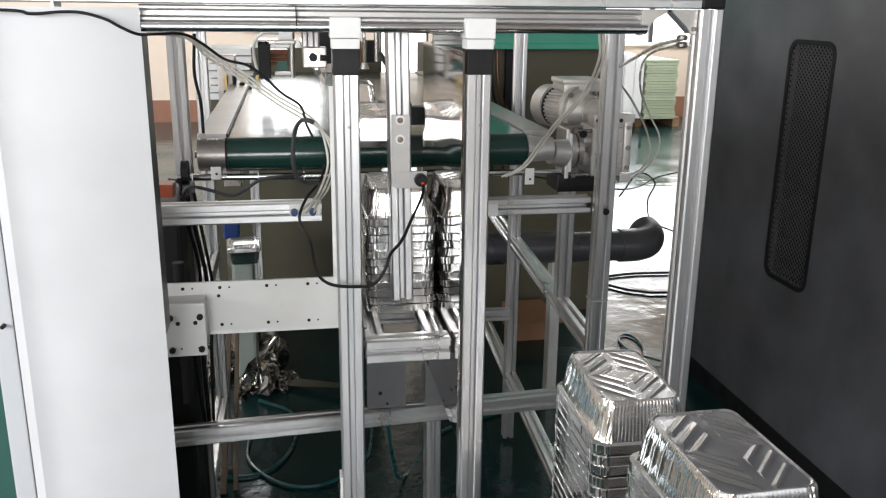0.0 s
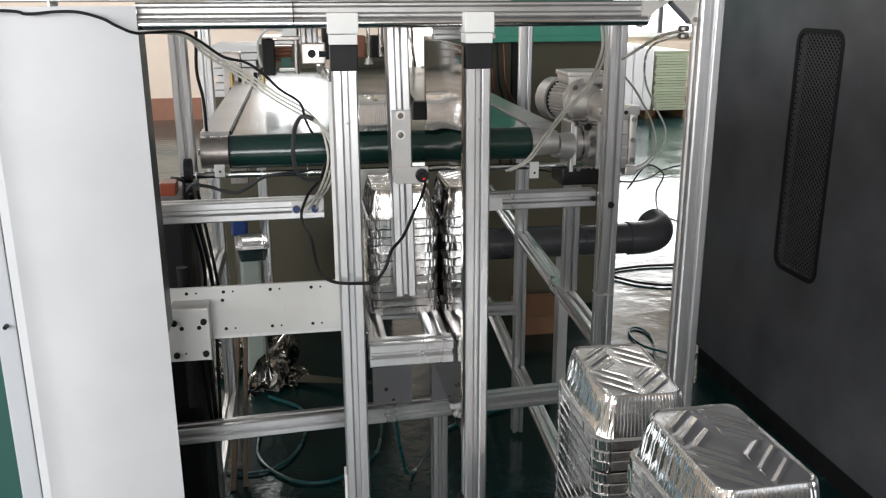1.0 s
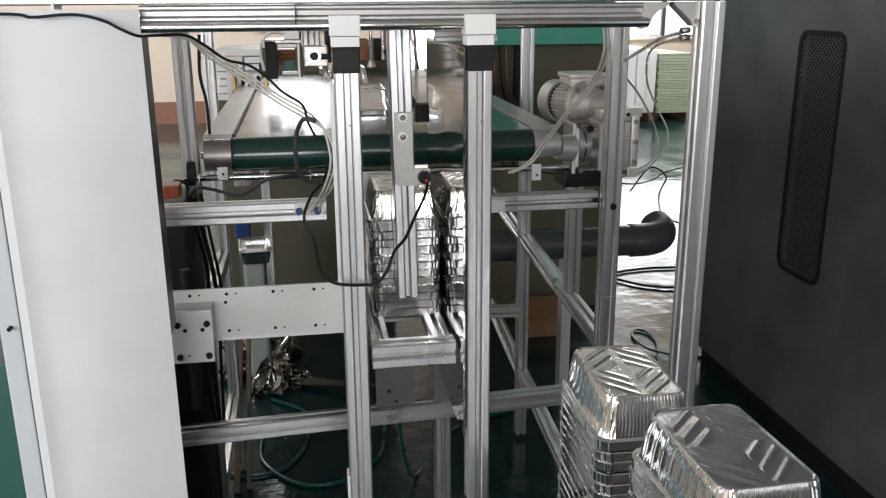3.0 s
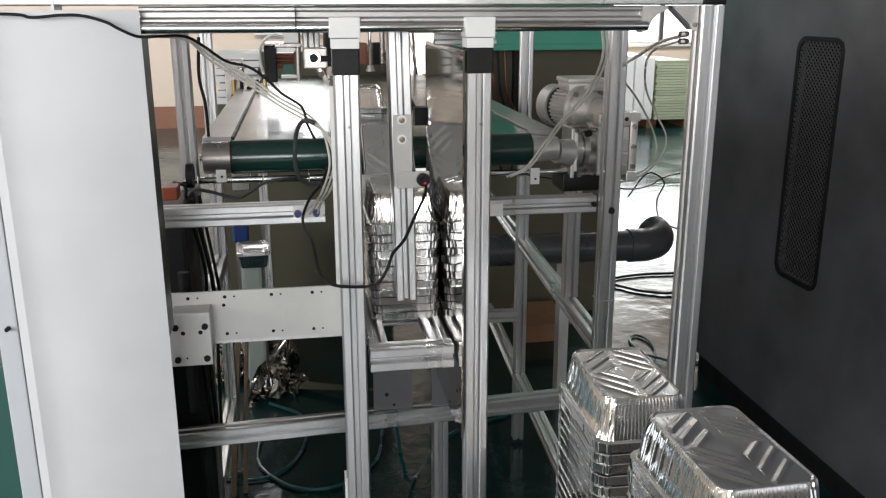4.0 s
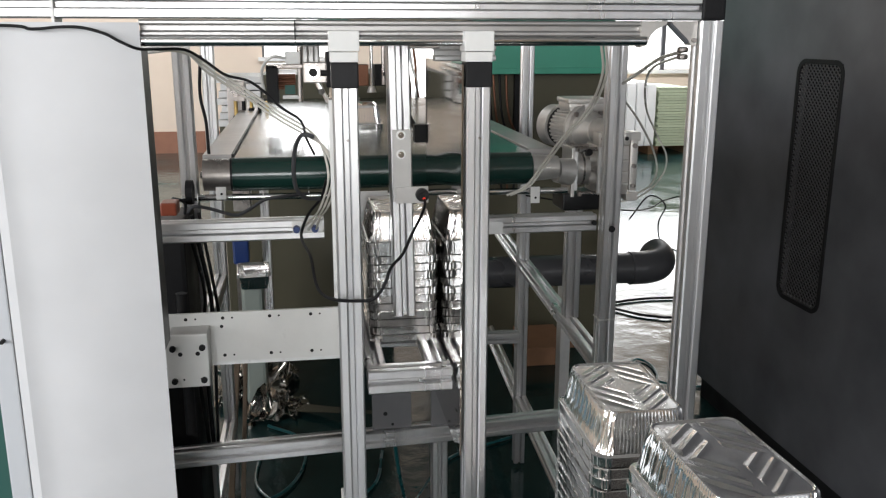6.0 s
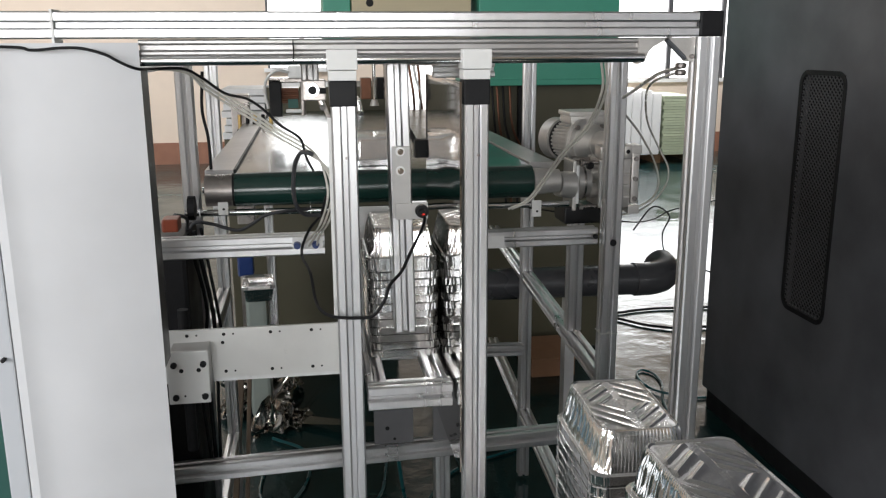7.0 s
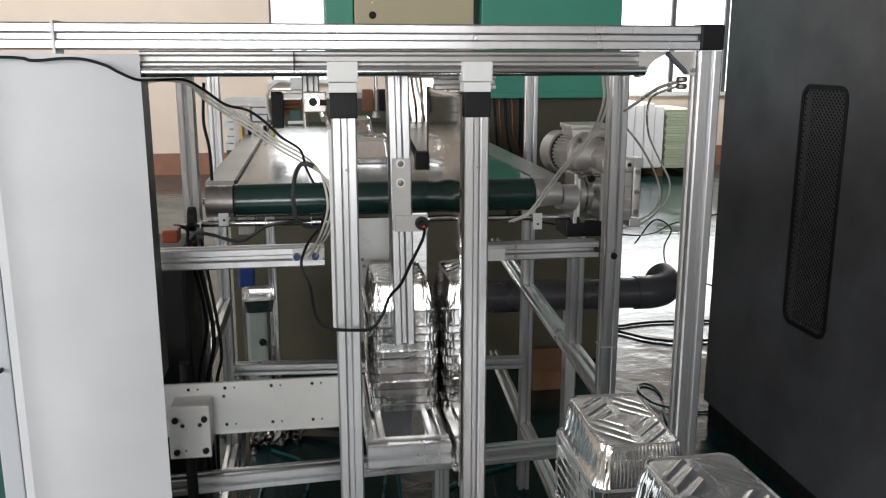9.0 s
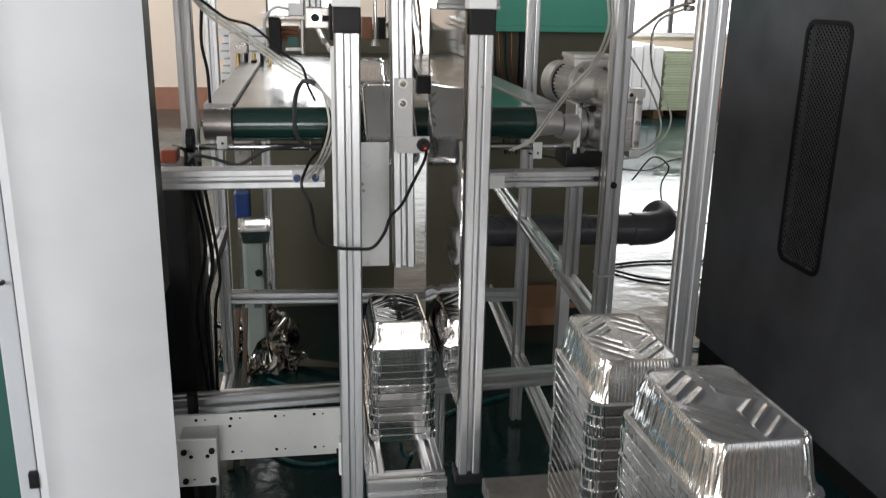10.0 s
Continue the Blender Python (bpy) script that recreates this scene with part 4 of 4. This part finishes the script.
FOIL_DARK = material("crumpled_foil", (0.42, 0.40, 0.37), 0.13, 1.0, 0.05, 20)
crumple("crumpled aluminium foil scrap on the floor", (-0.57, 2.46, 0), (0.19, 0.20), 0.20, 1.0)
crumple("small crumpled aluminium foil scrap on the floor", (-0.49, 2.12, 0), (0.12, 0.10), 0.11, 5.0, 30, 25)
crumple("torn flat piece of aluminium foil on the floor", (-0.41, 2.22, 0), (0.10, 0.11), 0.035, 9.0, 24, 40)
crumple("small foil scrap on the floor beside the grey cabinet", (1.55, 0.93, 0), (0.05, 0.04), 0.03, 11.0, 16, 20)
crumple("crumpled aluminium foil scrap on the floor", (-0.67, 2.30, 0), (0.11, 0.10), 0.10, 3.0, 30, 70)
tray(pose(-0.545, 2.3, 0.60, 180, 0, 4), "single foil tray lying open on a grey stand", "loose trays", COARSE[0])
crate = thing("blue_crate", "blue plastic bin and a pale stand under the conveyor", "crate")
part("stand", box(-0.60, 2.25, 0, -0.51, 2.4, 0.565, 0.015), PALE, crate, "pale grey-green plastic stand")
part("knob", cyl((-0.535, 2.25, 0.40), (-0.535, 2.232, 0.40), 0.016, 0.012, 20), BLACK, crate, "black plastic knob", smooth=True)
part("latch", box(-0.56, 2.243, 0.24, -0.53, 2.249, 0.29, 0.002), DARK_PLATE, crate)
part("bin", box(-0.64, 2.42, 0.60, -0.57, 2.5, 0.72, 0.01), BLUE, crate)
part("bin_foot", box(-0.63, 2.43, 0, -0.58, 2.49, 0.60), STEEL_DARK, crate)
stick = thing("wooden_stick", "pair of thin wooden battens leaning beside the frame", "batten")
part("batten", profile((-0.60, 1.30, 0.0), (-0.585, 1.75, 0.42), (0, 1, 0), 0.02, 0.02, 0, 0), BATTEN, stick)
part("batten", profile((-0.56, 1.32, 0.0), (-0.555, 1.75, 0.42), (0, 1, 0), 0.015, 0.015, 0, 0), BATTEN, stick)

# dark drive parts inside behind the white panel
drv = thing("drive_unit", "dark chain drive and cable bundle behind the panel", "drive")
# oversized black box, its colour also stands in for the shade behind the panel
part("housing", box(-0.70, 0.53, 0.25, -0.575, 0.74, 1.19, 0.01), BLACK, drv)
part("gear", cyl((-0.575, 0.62, 1.245), (-0.56, 0.62, 1.245), 0.028, seg=18), BLACK, drv)
part("orange_block", box(-0.60, 0.40, 1.235, -0.567, 0.45, 1.262, 0.004), ORANGE, drv, "orange plastic block")
for i in range(3):
    part("cable", tube([(-0.58 + 0.012 * i, 0.60 + 0.03 * i, 1.19), (-0.55 + 0.015 * i, 0.62, 1.0 - 0.03 * i), (-0.57 + 0.02 * (i % 3), 0.58, 0.85), (-0.56 + 0.01 * i, 0.6, 0.62)], 0.004 + 0.001 * (i % 2)), RUBBER, drv)


def loose(name, label, points, r, mat, cat="cable", seg=8):
    t = thing(name, label, cat)
    part("run", tube(points, r, seg), mat, t, smooth=True)
    return t


# cables and hoses
loose("black_cable", "black cable tied along the top bar and hanging inside", [(-1.0, -0.024, 1.604), (-0.734, -0.024, 1.607), (-0.688, -0.024, 1.602), (-0.648, -0.024, 1.605), (-0.617, -0.024, 1.604), (-0.586, -0.024, 1.595), (-0.568, -0.024, 1.585), (-0.545, -0.014, 1.574), (-0.53, 0.05, 1.572), (-0.49, 0.08, 1.571), (-0.463, 0.1, 1.555), (-0.43, 0.11, 1.53), (-0.394, 0.11, 1.52), (-0.367, 0.11, 1.501), (-0.341, 0.11, 1.475), (-0.309, 0.11, 1.452), (-0.301, 0.11, 1.423), (-0.288, 0.11, 1.394)], 0.0023, RUBBER)
for i in range(3):
    o = 0.0068 * i
    loose("air_hose", "clear grey air hose running down beside the post", [(-0.535, 0.055 + o, 1.572), (-0.487, 0.09, 1.570 - o * 0.4), (-0.46, 0.11, 1.549 - o), (-0.426, 0.12, 1.524 - o), (-0.387, 0.12, 1.497 - o), (-0.346, 0.12, 1.467 - o), (-0.305, 0.12, 1.442 - o), (-0.279 + o * 0.4, 0.12, 1.416 - o * 0.6), (-0.267 + o, 0.12, 1.377), (-0.266 + o, 0.12, 1.342), (-0.279 + o, 0.18, 1.289), (-0.294 + o, 0.25, 1.252), (-0.318 + 2.2 * o, 0.292, 1.221)], 0.0021, HOSE_GREY, "air hose")
loose("black_cable", "dark sleeved cable looping beside the post", [(-0.288, 0.10, 1.425), (-0.298, 0.1, 1.429), (-0.311, 0.12, 1.424), (-0.321, 0.14, 1.4), (-0.325, 0.15, 1.359), (-0.321, 0.16, 1.326), (-0.306, 0.18, 1.306), (-0.28, 0.2, 1.30)], 0.0038, SLEEVE)
loose("black_cable", "thin black cable hanging along the inner post", [(-0.544, 0.79, 1.547), (-0.55, 0.79, 1.455), (-0.54, 0.79, 1.387), (-0.538, 0.79, 1.305)], 0.004, RUBBER)
tie = thing("cable_tie", "white cable tie round the top bar", "cable tie")
part("band", box(-0.6645, -0.0025, 1.597, -0.6605, 0.0425, 1.6605), CAP_WHITE, tie)
for o in (0.0, 0.009):
    loose("air_hose", "pair of clear hoses sagging towards the drive hub", [(0.338 + o, 0.45, 1.575), (0.350 + o, 0.47, 1.51), (0.348 + o, 0.55, 1.429), (0.305 + o, 0.6, 1.359), (0.282 + o, 0.66, 1.297), (0.241 + o, 0.685, 1.23), (0.191 + o, 0.69, 1.204)], 0.0031, HOSE_GREY, "air hose")
loose("air_hose", "clear hose hanging in a wide bow beside the frame", [(0.351, 0.06, 1.561), (0.375, 0.25, 1.532), (0.504, 0.6, 1.474), (0.593, 0.8, 1.401), (0.666, 0.9, 1.328), (0.7, 0.9, 1.264), (0.69, 0.9, 1.208), (0.614, 0.85, 1.164), (0.51, 0.8, 1.153)], 0.0026, HOSE_GREY, "air hose")
loose("air_hose", "clear hose hanging in a bow beside the gearbox", [(0.43, 0.55, 1.445), (0.458, 0.6, 1.438), (0.554, 0.75, 1.377), (0.639, 0.85, 1.288), (0.652, 0.85, 1.226), (0.601, 0.8, 1.189), (0.50, 0.78, 1.164)], 0.0028, HOSE_GREY, "air hose")
loose("air_hose", "white hose from the corner post to the inner post", [(0.351, 0.06, 1.568), (0.365, 0.2, 1.55), (0.401, 0.4, 1.513), (0.41, 0.50, 1.489)], 0.0036, HOSE_GREY, "air hose")
hc = thing("hose_fitting", "small metal hose fitting on the corner post", "fitting")
for i in range(2):
    part("nut", cyl((0.335, 0.045, 1.558 + 0.012 * i), (0.352, 0.05, 1.558 + 0.012 * i), 0.005, seg=6), STEEL_DARK, hc)
loose("black_cable", "thin black cable sagging behind the duct", [(0.452, 1.50, 1.05), (0.752, 1.4, 1.011), (1.033, 1.8, 0.927), (1.202, 2.0, 0.923), (1.416, 2.04, 0.95)], 0.0028, RUBBER)
loose("black_cable", "thin black cable sagging behind the duct", [(1.075, 2.1, 0.82), (1.20, 2.2, 0.90), (1.28, 2.2, 0.857), (1.253, 2.2, 0.78), (1.263, 2.2, 0.701), (1.307, 2.2, 0.66), (1.416, 2.045, 0.631)], 0.0035, RUBBER)
loose("black_cable", "black cable curled on the floor", [(1.2, 3.50, 0.01), (1.5, 3.42, 0.01), (1.617, 3.44, 0.01), (1.76, 3.46, 0.01), (1.93, 3.45, 0.01), (2.3, 3.42, 0.01)], 0.008, RUBBER)
loose("black_cable", "black cable curled on the floor", [(1.25, 3.55, 0.012), (1.42, 3.36, 0.012), (1.502, 3.268, 0.012), (1.58, 3.17, 0.012), (1.67, 3.11, 0.012), (1.763, 3.08, 0.012), (2.2, 3.06, 0.012)], 0.008, RUBBER)
loose("black_cable", "dark green cable looped on the floor", [(1.20, 1.7, 0.008), (1.23, 1.95, 0.008), (1.264, 2.114, 0.008), (1.334, 2.303, 0.008), (1.345, 2.43, 0.008), (1.31, 2.49, 0.008), (1.265, 2.45, 0.008), (1.248, 2.36, 0.008), (1.26, 2.24, 0.012), (1.316, 2.154, 0.018), (1.39, 2.12, 0.008), (1.6, 2.12, 0.008)], 0.006, HOSE_TEAL)
loose("air_hose", "teal air hose coiled on the dark floor", [(-0.75, 1.55, 0.01), (-0.6, 1.40, 0.01), (-0.45, 1.42, 0.01), (-0.36, 1.60, 0.01), (-0.36, 1.85, 0.01), (-0.5, 2.0, 0.01)], 0.006, HOSE_TEAL, "air hose")
loose("air_hose", "teal air hose coiled on the dark floor", [(-0.52, 1.75, 0.01), (-0.52, 1.5, 0.01), (-0.40, 1.32, 0.01), (-0.25, 1.30, 0.01), (-0.1, 1.45, 0.01), (-0.05, 1.7, 0.01)], 0.006, HOSE_TEAL, "air hose")
loose("air_hose", "teal air hose hanging under the frame", [(-0.13, 0.9, 0.6), (-0.08, 0.95, 0.45), (-0.04, 1.1, 0.2), (0.02, 1.3, 0.01), (0.2, 1.6, 0.01), (0.5, 1.75, 0.01), (0.8, 1.9, 0.01)], 0.006, HOSE_TEAL, "air hose")
loose("air_hose", "dark loop of hose under the conveyor", [(-0.587, 0.5, 1.253), (-0.578, 0.6, 1.225), (-0.587, 0.66, 1.18), (-0.568, 0.66, 1.203), (-0.53, 0.66, 1.198), (-0.473, 0.66, 1.181), (-0.439, 0.66, 1.194), (-0.405, 0.66, 1.215), (-0.365, 0.66, 1.222), (-0.30, 0.70, 1.22)], 0.004, SLEEVE, "air hose")


# ---- what moves ----
LIFT = [(0, 0.027), (0.25, 0.026), (0.5, 0.017), (1.0, 0.0135), (2.5, 0.0135), (4.0, 0.0115), (4.3, 0.003), (4.5, 0.0), (8.6, 0.0), (8.75, -0.02), (9.0, -0.088), (9.5, -0.211), (10.0, -0.331)]
LANDINGS = [0.0, 1.22, 3.8, 5.05, 7.35, 9.83, 11.05]


def lift_at(t):
    return float(np.interp(t, [a for a, _ in LIFT], [b for _, b in LIFT]))


def motions():
    walk(lift, [(t, pose(0, 0, z)) for t, z in LIFT])
    for ob, x, y, z, turn in stack:
        walk(ob, [(t, pose(x, y, z + dz, 0, 0, turn)) for t, dz in LIFT])
    belt_z = ZB + 0.0158
    # phase, y, height above the belt or the stack (flag), tilt nose-down
    for i, t0 in enumerate(LANDINGS):
        ob = tray(Matrix.Identity(4), "shiny foil loaf tray riding upside down on the belt", "trays on the belt", FINE[i % 2])
        x0 = SX - 0.002 + 0.0009 * math.sin(i * 2.7)
        rest = TOP0 + 0.0032 * i
        rows = []

        def key(dt, y, z, tilt):
            rows.append((t0 + dt, pose(x0, y, z, tilt, 0, 0)))
        key(-3.2, 2.62, belt_z, 0), key(-1.9, 1.9, belt_z, 0), key(-1.35, 1.45, belt_z, 0), key(-1.0, 1.29, belt_z, 0), key(-0.42, 0.945, belt_z, 0), key(-0.05, 0.725, belt_z + 0.002, 0)
        key(0.08, 0.655, belt_z - 0.004, 12), key(0.17, 0.585, belt_z - 0.045, 38), key(0.26, 0.52, belt_z - 0.085, 55), key(0.36, 0.45, belt_z - 0.105, 52), key(0.46, 0.385, rest + 0.035, 34), key(0.55, 0.34, rest + 0.008, 10)
        key(0.63, SY, rest + lift_at(t0 + 0.63), 0)
        for t, dz in LIFT:
            if t > t0 + 0.66:
                rows.append((t, pose(x0, SY, rest + dz, 0, 0, 0)))
        inside = [r for r in rows if 0 <= r[0] <= 10]
        before = [r for r in rows if r[0] < 0]
        after = [r for r in rows if r[0] > 10]

        def between(a, b, t):
            f = (t - a[0]) / (b[0] - a[0])
            return (t, a[1].lerp(b[1], f))
        if before and inside and inside[0][0] > 0.01:
            inside.insert(0, between(before[-1], inside[0], 0.0))
        elif inside and inside[0][0] > 0.01:
            inside.insert(0, (0.0, inside[0][1]))
        if after and inside[-1][0] < 9.99:
            inside.append(between(inside[-1], after[0], 10.0))
        walk(ob, inside)


motions()
